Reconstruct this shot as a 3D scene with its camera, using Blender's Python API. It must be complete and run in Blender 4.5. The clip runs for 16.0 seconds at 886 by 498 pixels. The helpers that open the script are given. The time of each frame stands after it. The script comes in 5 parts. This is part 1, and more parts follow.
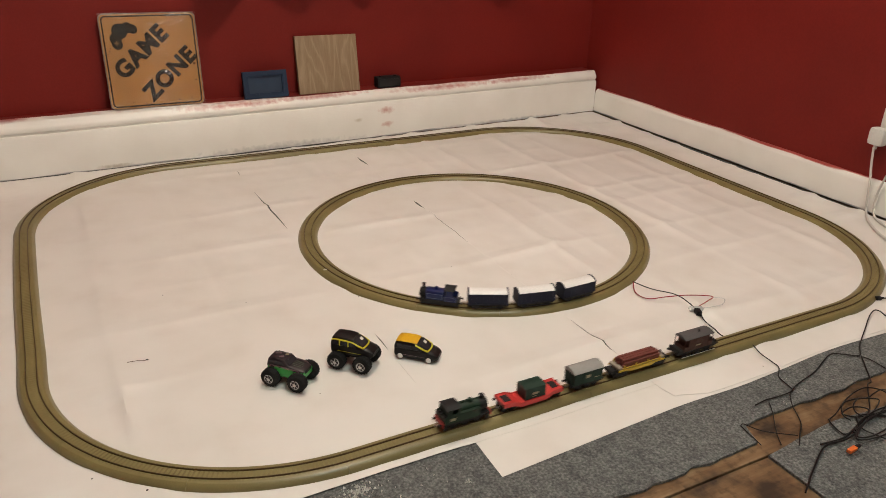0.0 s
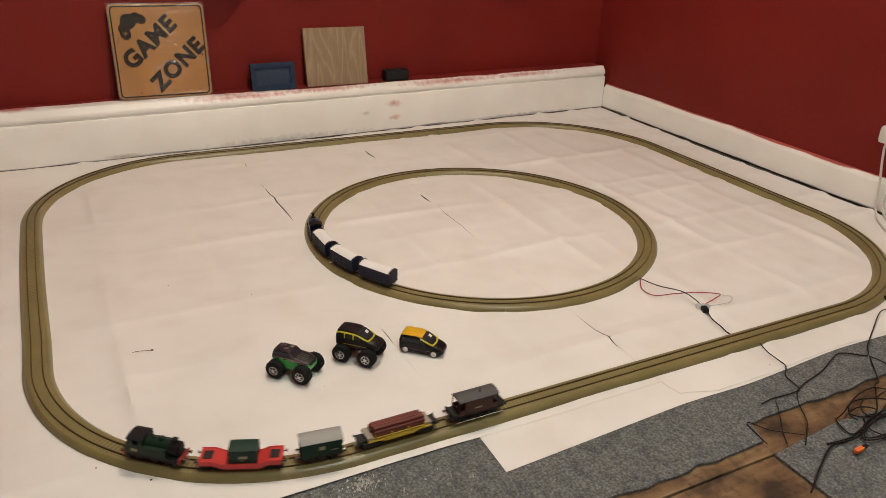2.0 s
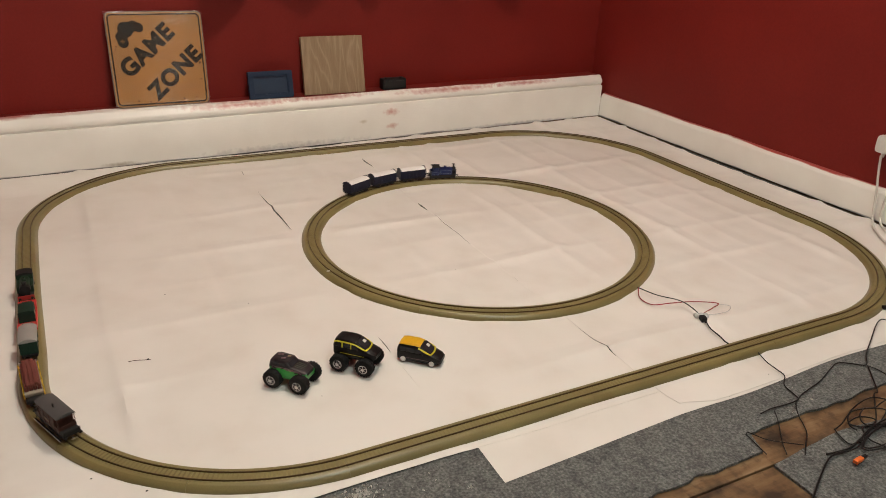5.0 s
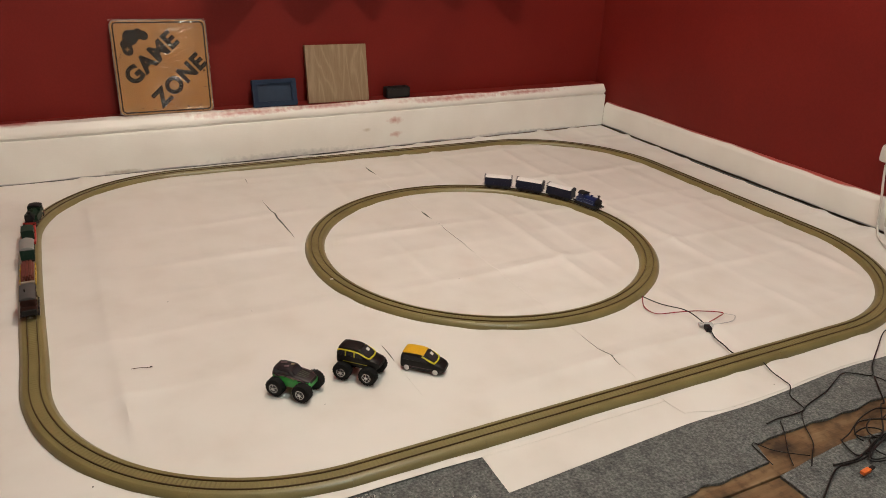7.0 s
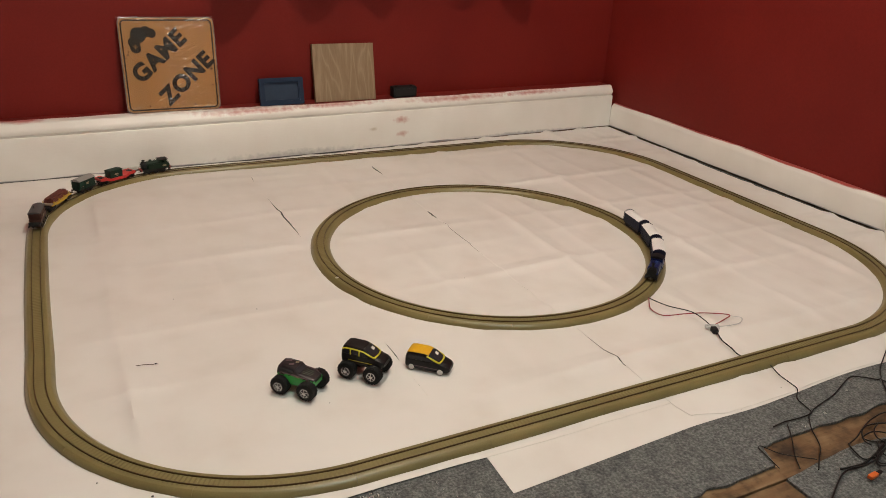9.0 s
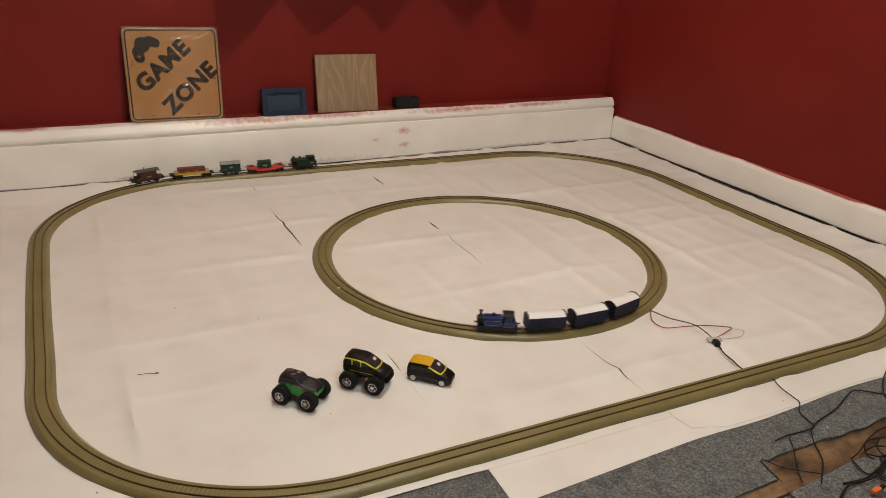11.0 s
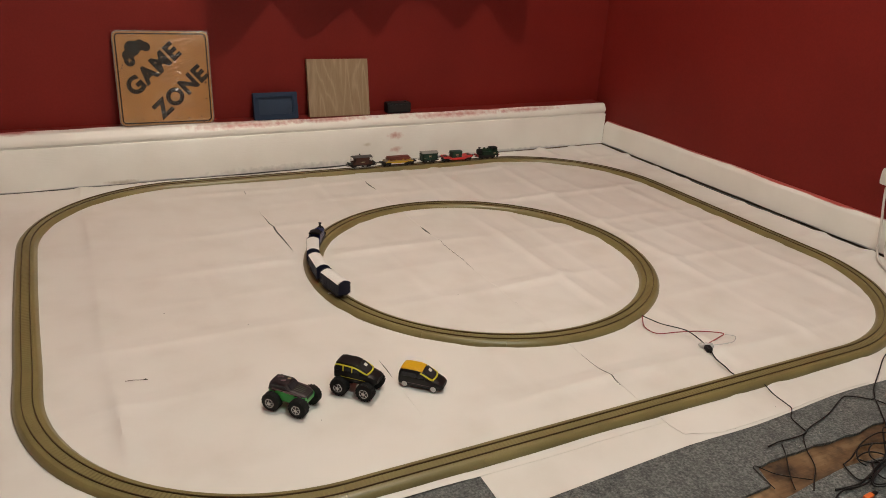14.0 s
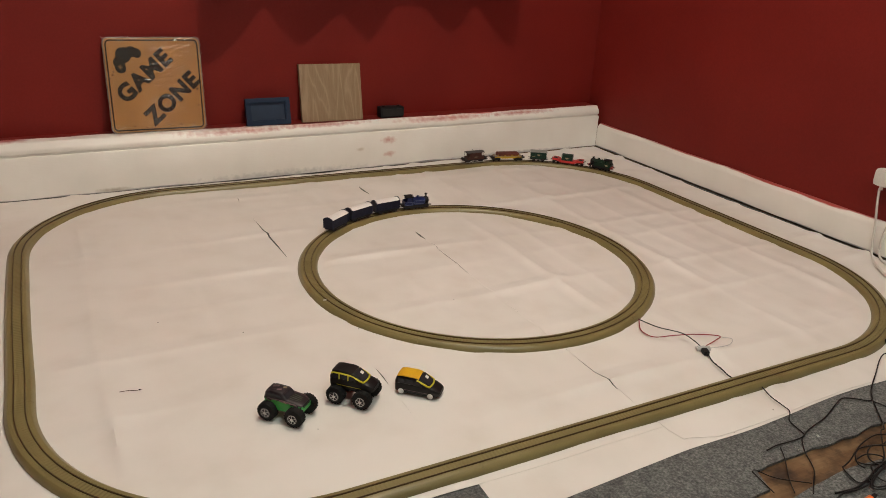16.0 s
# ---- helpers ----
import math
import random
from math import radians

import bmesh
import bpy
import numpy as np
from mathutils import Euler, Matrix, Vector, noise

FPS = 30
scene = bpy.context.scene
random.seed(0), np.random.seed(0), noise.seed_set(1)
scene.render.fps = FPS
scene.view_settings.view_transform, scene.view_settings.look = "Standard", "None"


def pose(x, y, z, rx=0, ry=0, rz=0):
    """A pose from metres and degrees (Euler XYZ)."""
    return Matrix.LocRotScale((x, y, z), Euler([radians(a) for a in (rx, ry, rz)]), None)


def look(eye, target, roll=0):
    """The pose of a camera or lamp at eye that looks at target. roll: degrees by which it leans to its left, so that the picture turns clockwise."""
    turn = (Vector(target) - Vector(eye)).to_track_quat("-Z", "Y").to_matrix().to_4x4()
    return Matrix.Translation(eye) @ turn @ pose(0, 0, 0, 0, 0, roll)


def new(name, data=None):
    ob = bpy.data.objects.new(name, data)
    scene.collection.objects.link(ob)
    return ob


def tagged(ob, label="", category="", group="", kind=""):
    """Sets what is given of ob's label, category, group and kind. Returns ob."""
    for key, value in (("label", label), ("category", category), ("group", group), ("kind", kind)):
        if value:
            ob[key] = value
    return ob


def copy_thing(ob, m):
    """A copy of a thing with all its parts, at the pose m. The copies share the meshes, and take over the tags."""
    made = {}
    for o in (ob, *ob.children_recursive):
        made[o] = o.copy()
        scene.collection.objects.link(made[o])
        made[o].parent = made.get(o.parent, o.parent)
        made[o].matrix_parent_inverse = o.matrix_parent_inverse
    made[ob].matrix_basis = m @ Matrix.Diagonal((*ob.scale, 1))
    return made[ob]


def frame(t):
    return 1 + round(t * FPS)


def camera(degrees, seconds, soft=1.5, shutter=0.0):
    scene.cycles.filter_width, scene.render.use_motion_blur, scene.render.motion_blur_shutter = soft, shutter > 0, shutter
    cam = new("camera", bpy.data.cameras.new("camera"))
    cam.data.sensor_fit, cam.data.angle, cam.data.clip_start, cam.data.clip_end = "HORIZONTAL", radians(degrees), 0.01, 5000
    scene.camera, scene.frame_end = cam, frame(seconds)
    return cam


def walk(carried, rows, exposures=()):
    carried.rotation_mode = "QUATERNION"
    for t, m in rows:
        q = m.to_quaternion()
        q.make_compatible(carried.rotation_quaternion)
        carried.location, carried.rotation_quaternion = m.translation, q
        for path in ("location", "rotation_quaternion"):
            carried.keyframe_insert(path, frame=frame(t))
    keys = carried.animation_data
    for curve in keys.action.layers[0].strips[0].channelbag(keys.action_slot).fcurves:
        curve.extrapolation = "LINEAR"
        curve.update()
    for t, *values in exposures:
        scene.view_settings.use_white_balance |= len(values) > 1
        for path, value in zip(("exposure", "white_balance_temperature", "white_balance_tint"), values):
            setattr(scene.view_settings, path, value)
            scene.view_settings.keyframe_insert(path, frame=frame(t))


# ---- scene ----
cam = camera(61.2, 16.0, soft=0.78, shutter=0.6)
PATH = [
    (0, (-0.886, -1.667, 0.786), (-0.029, -0.06, -0.04), 1.6),
    (0.5, (-0.885, -1.662, 0.784), (-0.028, -0.058, -0.047), 1.8),
    (1, (-0.891, -1.663, 0.784), (-0.04, -0.059, -0.056), 2.3),
    (1.5, (-0.887, -1.662, 0.781), (-0.045, -0.055, -0.061), 2.2),
    (2, (-0.885, -1.663, 0.782), (-0.044, -0.054, -0.057), 2.1),
    (2.5, (-0.886, -1.663, 0.783), (-0.046, -0.054, -0.057), 2.1),
    (3, (-0.887, -1.662, 0.784), (-0.046, -0.056, -0.06), 2.0),
    (3.5, (-0.887, -1.662, 0.782), (-0.045, -0.057, -0.063), 2.1),
    (4, (-0.886, -1.66, 0.782), (-0.035, -0.057, -0.057), 2.2),
    (6.5, (-0.887, -1.655, 0.78), (-0.038, -0.03, -0.018), 2.4),
    (7, (-0.888, -1.653, 0.779), (-0.036, -0.029, -0.019), 2.4),
    (7.5, (-0.892, -1.653, 0.781), (-0.041, -0.027, -0.015), 2.7),
    (8, (-0.889, -1.649, 0.775), (-0.044, -0.021, -0.022), 2.7),
    (8.5, (-0.889, -1.65, 0.776), (-0.046, -0.022, -0.023), 2.7),
    (9, (-0.888, -1.65, 0.775), (-0.048, -0.019, -0.022), 2.7),
    (11.5, (-0.893, -1.648, 0.775), (-0.048, -0.006, 0.007), 3.1),
    (12, (-0.893, -1.65, 0.777), (-0.048, -0.008, 0.009), 3.1),
    (12.5, (-0.892, -1.649, 0.777), (-0.044, -0.006, 0.014), 3.1),
    (13, (-0.89, -1.648, 0.774), (-0.037, -0.006, 0.014), 3.1),
    (13.5, (-0.89, -1.644, 0.775), (-0.031, -0.006, 0.015), 3.2),
    (14, (-0.89, -1.642, 0.773), (-0.024, -0.006, 0.016), 3.4),
    (14.5, (-0.883, -1.634, 0.771), (-0.007, -0.002, 0.016), 3.3),
    (15, (-0.886, -1.636, 0.772), (-0.006, -0.008, 0.013), 3.3),
    (15.5, (-0.89, -1.631, 0.774), (-0.008, -0.002, 0.02), 3.2),
    (16, (-0.889, -1.632, 0.776), (-0.007, -0.001, 0.026), 3.0),
]
walk(cam, [(t, look(eye, target, roll)) for t, eye, target, roll in PATH],
     exposures=[(0, -0.38), (4, -0.38), (7, -0.43), (9, -0.475), (12.5, -0.525), (16, -0.535)])

# ---- light ----
world = bpy.data.worlds.new("room_air")
scene.world = world
world.use_nodes = True
world.node_tree.nodes["Background"].inputs["Color"].default_value = (1.0, 0.85, 0.7, 1)
world.node_tree.nodes["Background"].inputs["Strength"].default_value = 0.02


def bulb(x, y, z, watts, radius, colour):
    data = bpy.data.lights.new("ceiling_bulb", "POINT")
    data.energy, data.shadow_soft_size, data.color = watts, radius, colour
    new("ceiling_bulb", data).matrix_world = pose(x, y, z)


bulb(-0.12, -0.25, 2.25, 77, 0.024, (1.0, 0.865, 0.715))
bulb(-0.25, -1.85, 2.20, 58, 0.06, (0.87, 1.0, 0.95))


# ---- materials ----
def nodes_of(name):
    m = bpy.data.materials.new(name)
    m.use_nodes = True
    nt = m.node_tree
    return m, nt, nt.nodes["Principled BSDF"]


def noise_of(nt, scale, detail=4.0, coords="Object", stretch=(1, 1, 1)):
    tc = nt.nodes.new("ShaderNodeTexCoord")
    mp = nt.nodes.new("ShaderNodeMapping")
    mp.inputs["Scale"].default_value = stretch
    nt.links.new(tc.outputs[coords], mp.inputs["Vector"])
    n = nt.nodes.new("ShaderNodeTexNoise")
    n.inputs["Scale"].default_value, n.inputs["Detail"].default_value = scale, detail
    nt.links.new(mp.outputs["Vector"], n.inputs["Vector"])
    return n.outputs["Fac"]


def ramp_of(nt, fac, stops):
    r = nt.nodes.new("ShaderNodeValToRGB")
    while len(r.color_ramp.elements) < len(stops):
        r.color_ramp.elements.new(0.5)
    for e, (p, c) in zip(r.color_ramp.elements, stops):
        e.position, e.color = p, (*c, 1)
    nt.links.new(fac, r.inputs["Fac"])
    return r.outputs["Color"]


def mix_of(nt, fac, a, b, blend="MIX"):
    m = nt.nodes.new("ShaderNodeMix")
    m.data_type, m.blend_type = "RGBA", blend
    for sock, v in ((m.inputs["Factor"], fac), (m.inputs["A"], a), (m.inputs["B"], b)):
        if isinstance(v, (float, int)):
            sock.default_value = v
        elif isinstance(v, tuple):
            sock.default_value = (*v, 1)
        else:
            nt.links.new(v, sock)
    return m.outputs["Result"]


def bump_of(nt, bsdf, height, strength, distance):
    b = nt.nodes.new("ShaderNodeBump")
    b.inputs["Strength"].default_value, b.inputs["Distance"].default_value = strength, distance
    nt.links.new(height, b.inputs["Height"])
    nt.links.new(b.outputs["Normal"], bsdf.inputs["Normal"])


def surface(name, colour, rough=0.5, metal=0.0, vary=0.15, big=8.0, fine=300.0, bump=0.0002, coat=0.0):
    """A plain paint, plastic or metal with broad and fine variation."""
    m, nt, b = nodes_of(name)
    dark = tuple(c * (1 - vary) for c in colour)
    light = tuple(min(1.0, c * (1 + vary)) for c in colour)
    broad = ramp_of(nt, noise_of(nt, big), [(0.3, dark), (0.7, light)])
    grain = ramp_of(nt, noise_of(nt, fine, 2.0), [(0.3, (0.9, 0.9, 0.9)), (0.7, (1.0, 1.0, 1.0))])
    nt.links.new(mix_of(nt, 1.0, broad, grain, "MULTIPLY"), b.inputs["Base Color"])
    b.inputs["Roughness"].default_value, b.inputs["Metallic"].default_value = rough, metal
    b.inputs["Coat Weight"].default_value = coat
    if max(colour) < 0.1 and not metal:
        b.inputs["Specular IOR Level"].default_value = 0.3
    if bump:
        bump_of(nt, b, noise_of(nt, fine, 3.0), 0.4, bump)
    return m


def wall_paint():
    m, nt, b = nodes_of("red_wall_paint")
    roll = ramp_of(nt, noise_of(nt, 3.0, 5.0), [(0.3, (0.168, 0.0118, 0.0085)), (0.7, (0.205, 0.0150, 0.0105))])
    fleck = ramp_of(nt, noise_of(nt, 160.0, 3.0), [(0.3, (0.88, 0.88, 0.88)), (0.7, (1, 1, 1))])
    nt.links.new(mix_of(nt, 1.0, roll, fleck, "MULTIPLY"), b.inputs["Base Color"])
    b.inputs["Roughness"].default_value = 0.6
    b.inputs["Specular IOR Level"].default_value = 0.25
    bump_of(nt, b, noise_of(nt, 220.0, 3.0), 0.35, 0.0006)
    return m


def skirting_paint(name, top, smears, stains=()):
    """White gloss with red slips of the wall's brush near the top edge and grey scuffs at the foot."""
    m, nt, b = nodes_of(name)
    white = ramp_of(nt, noise_of(nt, 5.0, 5.0), [(0.3, (0.81, 0.785, 0.735)), (0.7, (0.89, 0.875, 0.83))])
    tc = nt.nodes.new("ShaderNodeTexCoord")
    sep = nt.nodes.new("ShaderNodeSeparateXYZ")
    nt.links.new(tc.outputs["Object"], sep.inputs["Vector"])

    def band(z0, z1, n, spread):
        r = nt.nodes.new("ShaderNodeMapRange")
        r.inputs["From Min"].default_value, r.inputs["From Max"].default_value = z0, z1
        nt.links.new(sep.outputs["Z"], r.inputs["Value"])
        a = nt.nodes.new("ShaderNodeMath")
        a.operation = "MULTIPLY_ADD"
        nt.links.new(n, a.inputs[0])
        a.inputs[1].default_value = spread
        nt.links.new(r.outputs["Result"], a.inputs[2])
        return a.outputs["Value"]

    cut = nt.nodes.new("ShaderNodeMapRange")
    cut.inputs["From Min"].default_value, cut.inputs["From Max"].default_value = 1.36 - smears, 1.46 - smears
    nt.links.new(band(top - 0.03, top + 0.006, noise_of(nt, 10.0, 7.0, stretch=(0.35, 0.35, 4)), 0.9), cut.inputs["Value"])
    c1 = mix_of(nt, cut.outputs["Result"], white, (0.40, 0.070, 0.060))
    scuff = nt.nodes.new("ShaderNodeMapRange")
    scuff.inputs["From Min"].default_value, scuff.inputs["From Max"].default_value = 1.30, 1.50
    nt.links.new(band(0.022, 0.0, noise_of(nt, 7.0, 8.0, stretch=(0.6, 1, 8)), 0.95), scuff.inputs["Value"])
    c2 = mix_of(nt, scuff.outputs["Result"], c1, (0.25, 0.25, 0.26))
    for px, pz, size, wide, tall, ink in stains:
        off = nt.nodes.new("ShaderNodeVectorMath")
        off.operation = "SUBTRACT"
        nt.links.new(tc.outputs["Object"], off.inputs[0])
        off.inputs[1].default_value = (px, 0.0, pz)
        flat = nt.nodes.new("ShaderNodeVectorMath")
        flat.operation = "MULTIPLY"
        flat.inputs[1].default_value = (wide, 0.0, tall)
        nt.links.new(off.outputs["Vector"], flat.inputs[0])
        ln = nt.nodes.new("ShaderNodeVectorMath")
        ln.operation = "LENGTH"
        nt.links.new(flat.outputs["Vector"], ln.inputs[0])
        edge = nt.nodes.new("ShaderNodeMath")
        edge.operation = "MULTIPLY_ADD"
        nt.links.new(noise_of(nt, 60.0, 5.0), edge.inputs[0])
        edge.inputs[1].default_value = size * 1.6
        nt.links.new(ln.outputs["Value"], edge.inputs[2])
        fade = nt.nodes.new("ShaderNodeMapRange")
        fade.inputs["From Min"].default_value, fade.inputs["From Max"].default_value = size * 1.9, size * 0.9
        fade.inputs["To Max"].default_value = 0.75
        nt.links.new(edge.outputs["Value"], fade.inputs["Value"])
        c2 = mix_of(nt, fade.outputs["Result"], c2, ink)
    nt.links.new(c2, b.inputs["Base Color"])
    b.inputs["Roughness"].default_value = 0.38
    bump_of(nt, b, noise_of(nt, 40.0, 5.0, stretch=(1, 1, 5)), 0.3, 0.0012)
    return m


def paper_mat():
    m, nt, b = nodes_of("white_lining_paper")
    tone = ramp_of(nt, noise_of(nt, 2.2, 4.0), [(0.3, (0.74, 0.71, 0.67)), (0.7, (0.80, 0.775, 0.74))])
    spots = ramp_of(nt, noise_of(nt, 9.0, 7.0), [(0.25, (0.93, 0.915, 0.90)), (0.42, (0.975, 0.97, 0.965)), (0.55, (1, 1, 1))])
    nt.links.new(mix_of(nt, 1.0, tone, spots, "MULTIPLY"), b.inputs["Base Color"])
    b.inputs["Roughness"].default_value = 0.42
    b.inputs["Specular IOR Level"].default_value = 0.35
    bump_of(nt, b, noise_of(nt, 14.0, 6.0), 0.25, 0.004)
    return m


def carpet_mat():
    m, nt, b = nodes_of("grey_loop_carpet")
    loop = ramp_of(nt, noise_of(nt, 240.0, 5.0), [(0.28, (0.060, 0.063, 0.064)), (0.5, (0.135, 0.140, 0.140)), (0.74, (0.26, 0.265, 0.262))])
    worn = ramp_of(nt, noise_of(nt, 55.0, 6.0, stretch=(1, 0.6, 1)), [(0.3, (0.62, 0.63, 0.62)), (0.5, (0.88, 0.88, 0.86)), (0.72, (1.0, 1.0, 0.96))])
    nt.links.new(mix_of(nt, 1.0, loop, worn, "MULTIPLY"), b.inputs["Base Color"])
    b.inputs["Roughness"].default_value = 0.95
    bump_of(nt, b, noise_of(nt, 320.0, 3.0), 0.9, 0.003)
    return m


def timber(name, dark, light, along, scale=30.0, rough=0.55):
    m, nt, b = nodes_of(name)
    stretch = [6.0, 6.0, 6.0]
    stretch["xyz".index(along)] = 0.7
    grain = ramp_of(nt, noise_of(nt, scale / 5, 8.0, stretch=tuple(stretch)), [(0.32, dark), (0.68, light)])
    tone = ramp_of(nt, noise_of(nt, 18.0, 6.0), [(0.3, (0.62, 0.58, 0.52)), (0.55, (0.95, 0.93, 0.9)), (0.72, (1, 1, 1))])
    nt.links.new(mix_of(nt, 1.0, grain, tone, "MULTIPLY"), b.inputs["Base Color"])
    b.inputs["Roughness"].default_value = rough
    bump_of(nt, b, noise_of(nt, scale, 6.0, stretch=tuple(stretch)), 0.4, 0.0008)
    return m


def board_mat():
    """Old pine boards: orange grain, dark adhesive stains and pale scuffs."""
    m, nt, b = nodes_of("bare_floor_board")
    grain = ramp_of(nt, noise_of(nt, 9.0, 8.0, stretch=(0.9, 7, 7)), [(0.30, (0.115, 0.060, 0.026)), (0.52, (0.195, 0.113, 0.052)), (0.70, (0.26, 0.17, 0.092))])
    stain = ramp_of(nt, noise_of(nt, 13.0, 7.0), [(0.34, (0.22, 0.19, 0.17)), (0.47, (0.72, 0.68, 0.62)), (0.60, (1, 1, 1))])
    fleck = ramp_of(nt, noise_of(nt, 60.0, 5.0), [(0.30, (0.55, 0.52, 0.50)), (0.48, (1, 1, 1))])
    c = mix_of(nt, 1.0, mix_of(nt, 1.0, grain, stain, "MULTIPLY"), fleck, "MULTIPLY")
    nt.links.new(c, b.inputs["Base Color"])
    b.inputs["Roughness"].default_value = 0.8
    bump_of(nt, b, noise_of(nt, 30.0, 6.0, stretch=(0.8, 6, 6)), 0.5, 0.0012)
    return m


def veneer_mat():
    """Oak veneer with cathedral figure."""
    m, nt, b = nodes_of("oak_veneer")
    tc = nt.nodes.new("ShaderNodeTexCoord")
    mp = nt.nodes.new("ShaderNodeMapping")
    mp.inputs["Scale"].default_value = (7.0, 1.0, 1.5)
    nt.links.new(tc.outputs["Object"], mp.inputs["Vector"])
    w = nt.nodes.new("ShaderNodeTexNoise")
    w.inputs["Scale"].default_value, w.inputs["Detail"].default_value, w.inputs["Distortion"].default_value = 2.3, 1.5, 0.4
    nt.links.new(mp.outputs["Vector"], w.inputs["Vector"])
    mul = nt.nodes.new("ShaderNodeMath")
    mul.operation = "MULTIPLY"
    mul.inputs[1].default_value = 7.0
    nt.links.new(w.outputs["Fac"], mul.inputs[0])
    fr = nt.nodes.new("ShaderNodeMath")
    fr.operation = "PINGPONG"
    fr.inputs[1].default_value = 0.5
    nt.links.new(mul.outputs["Value"], fr.inputs[0])
    rings = ramp_of(nt, fr.outputs["Value"], [(0.0, (0.36, 0.265, 0.17)), (0.16, (0.305, 0.218, 0.132)), (0.5, (0.275, 0.19, 0.112))])
    fine = ramp_of(nt, noise_of(nt, 60.0, 4.0, stretch=(12, 1, 0.6)), [(0.3, (0.82, 0.8, 0.78)), (0.7, (1, 1, 1))])
    nt.links.new(mix_of(nt, 1.0, rings, fine, "MULTIPLY"), b.inputs["Base Color"])
    b.inputs["Roughness"].default_value = 0.5
    return m


def film_mat():
    """Clear shrink film: mostly see-through with crumpled glints."""
    m, nt, b = nodes_of("clear_shrink_film")
    tr = nt.nodes.new("ShaderNodeBsdfTransparent")
    gl = nt.nodes.new("ShaderNodeBsdfGlossy")
    gl.inputs["Roughness"].default_value = 0.10
    bp = nt.nodes.new("ShaderNodeBump")
    bp.inputs["Strength"].default_value, bp.inputs["Distance"].default_value = 0.3, 0.008
    nt.links.new(noise_of(nt, 22.0, 4.0, stretch=(0.5, 1, 3)), bp.inputs["Height"])
    nt.links.new(bp.outputs["Normal"], gl.inputs["Normal"])
    mx = nt.nodes.new("ShaderNodeMixShader")
    mx.inputs["Fac"].default_value = 0.075
    nt.links.new(tr.outputs["BSDF"], mx.inputs[1])
    nt.links.new(gl.outputs["BSDF"], mx.inputs[2])
    nt.links.new(mx.outputs["Shader"], nt.nodes["Material Output"].inputs["Surface"])
    return m


RED_WALL = wall_paint()
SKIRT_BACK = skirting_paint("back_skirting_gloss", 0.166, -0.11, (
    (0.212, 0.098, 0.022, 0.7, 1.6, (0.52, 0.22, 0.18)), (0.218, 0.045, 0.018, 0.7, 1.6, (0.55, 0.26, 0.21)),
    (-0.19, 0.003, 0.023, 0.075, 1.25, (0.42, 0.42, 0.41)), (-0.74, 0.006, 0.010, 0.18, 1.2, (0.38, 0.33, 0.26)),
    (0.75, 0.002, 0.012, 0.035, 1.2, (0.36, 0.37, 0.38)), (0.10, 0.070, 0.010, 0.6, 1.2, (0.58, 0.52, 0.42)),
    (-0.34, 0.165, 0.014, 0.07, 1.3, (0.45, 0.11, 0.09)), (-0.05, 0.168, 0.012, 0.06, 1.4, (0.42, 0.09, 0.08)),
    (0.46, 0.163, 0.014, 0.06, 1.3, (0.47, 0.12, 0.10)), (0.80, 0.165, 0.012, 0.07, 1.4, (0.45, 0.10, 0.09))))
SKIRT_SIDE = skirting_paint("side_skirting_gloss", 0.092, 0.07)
PAPER = paper_mat()
CARPET = carpet_mat()
BOARDS = board_mat()
CREAM_WALL = surface("cream_wall_paint", (0.55, 0.50, 0.42), 0.7, vary=0.06)
CEILING = surface("matt_ceiling_white", (0.8, 0.78, 0.74), 0.8, vary=0.05)
FOAM = surface("olive_trackbed_foam", (0.215, 0.175, 0.072), 0.33, vary=0.14, big=9.0, fine=500.0, bump=0.0004)
SLEEPER = surface("brown_sleeper_plastic", (0.209, 0.170, 0.070), 0.5, vary=0.2, bump=0)
RAIL = surface("tarnished_nickel_rail", (0.105, 0.068, 0.036), 0.4, metal=0.55, vary=0.15, bump=0)
BLACK = surface("black_moulded_plastic", (0.008, 0.008, 0.009), 0.6, vary=0.2)
CHASSIS = surface("black_chassis_plastic", (0.016, 0.015, 0.015), 0.6, vary=0.2)
STEEL = surface("bright_wheel_steel", (0.55, 0.53, 0.50), 0.28, metal=1.0, bump=0)
BLUE = surface("royal_blue_enamel", (0.010, 0.020, 0.098), 0.35, vary=0.12, coat=0.2)
NAVY = surface("navy_coach_plastic", (0.0055, 0.0085, 0.028), 0.5, vary=0.12)
LINING = surface("pale_blue_lining", (0.16, 0.20, 0.34), 0.5, vary=0.05, bump=0)
COACH_ROOF = surface("white_coach_roof", (0.90, 0.885, 0.86), 0.4, vary=0.05)
GREEN = surface("bottle_green_enamel", (0.007, 0.026, 0.013), 0.5, vary=0.18)
VAN_GREEN = surface("dark_green_van_plastic", (0.008, 0.034, 0.022), 0.55, vary=0.15)
BUFFER_RED = surface("buffer_beam_red", (0.42, 0.03, 0.025), 0.45, vary=0.1)
WAGON_RED = surface("bright_red_wagon_plastic", (0.56, 0.035, 0.03), 0.45, vary=0.12)
GREY_ROOF = surface("pale_grey_roof", (0.30, 0.295, 0.28), 0.6, vary=0.1)
DARK_ROOF = surface("dark_grey_roof", (0.085, 0.08, 0.08), 0.6, vary=0.12)
BAUXITE = surface("brown_van_plastic", (0.070, 0.027, 0.019), 0.55, vary=0.15)
LOG = surface("red_brown_timber_load", (0.15, 0.035, 0.024), 0.65, vary=0.25, big=40.0)
YELLOW = surface("yellow_wagon_frame", (0.58, 0.38, 0.025), 0.45, vary=0.1)
WAGON_DECK = surface("grey_buff_wagon_deck", (0.33, 0.28, 0.22), 0.7, vary=0.15)
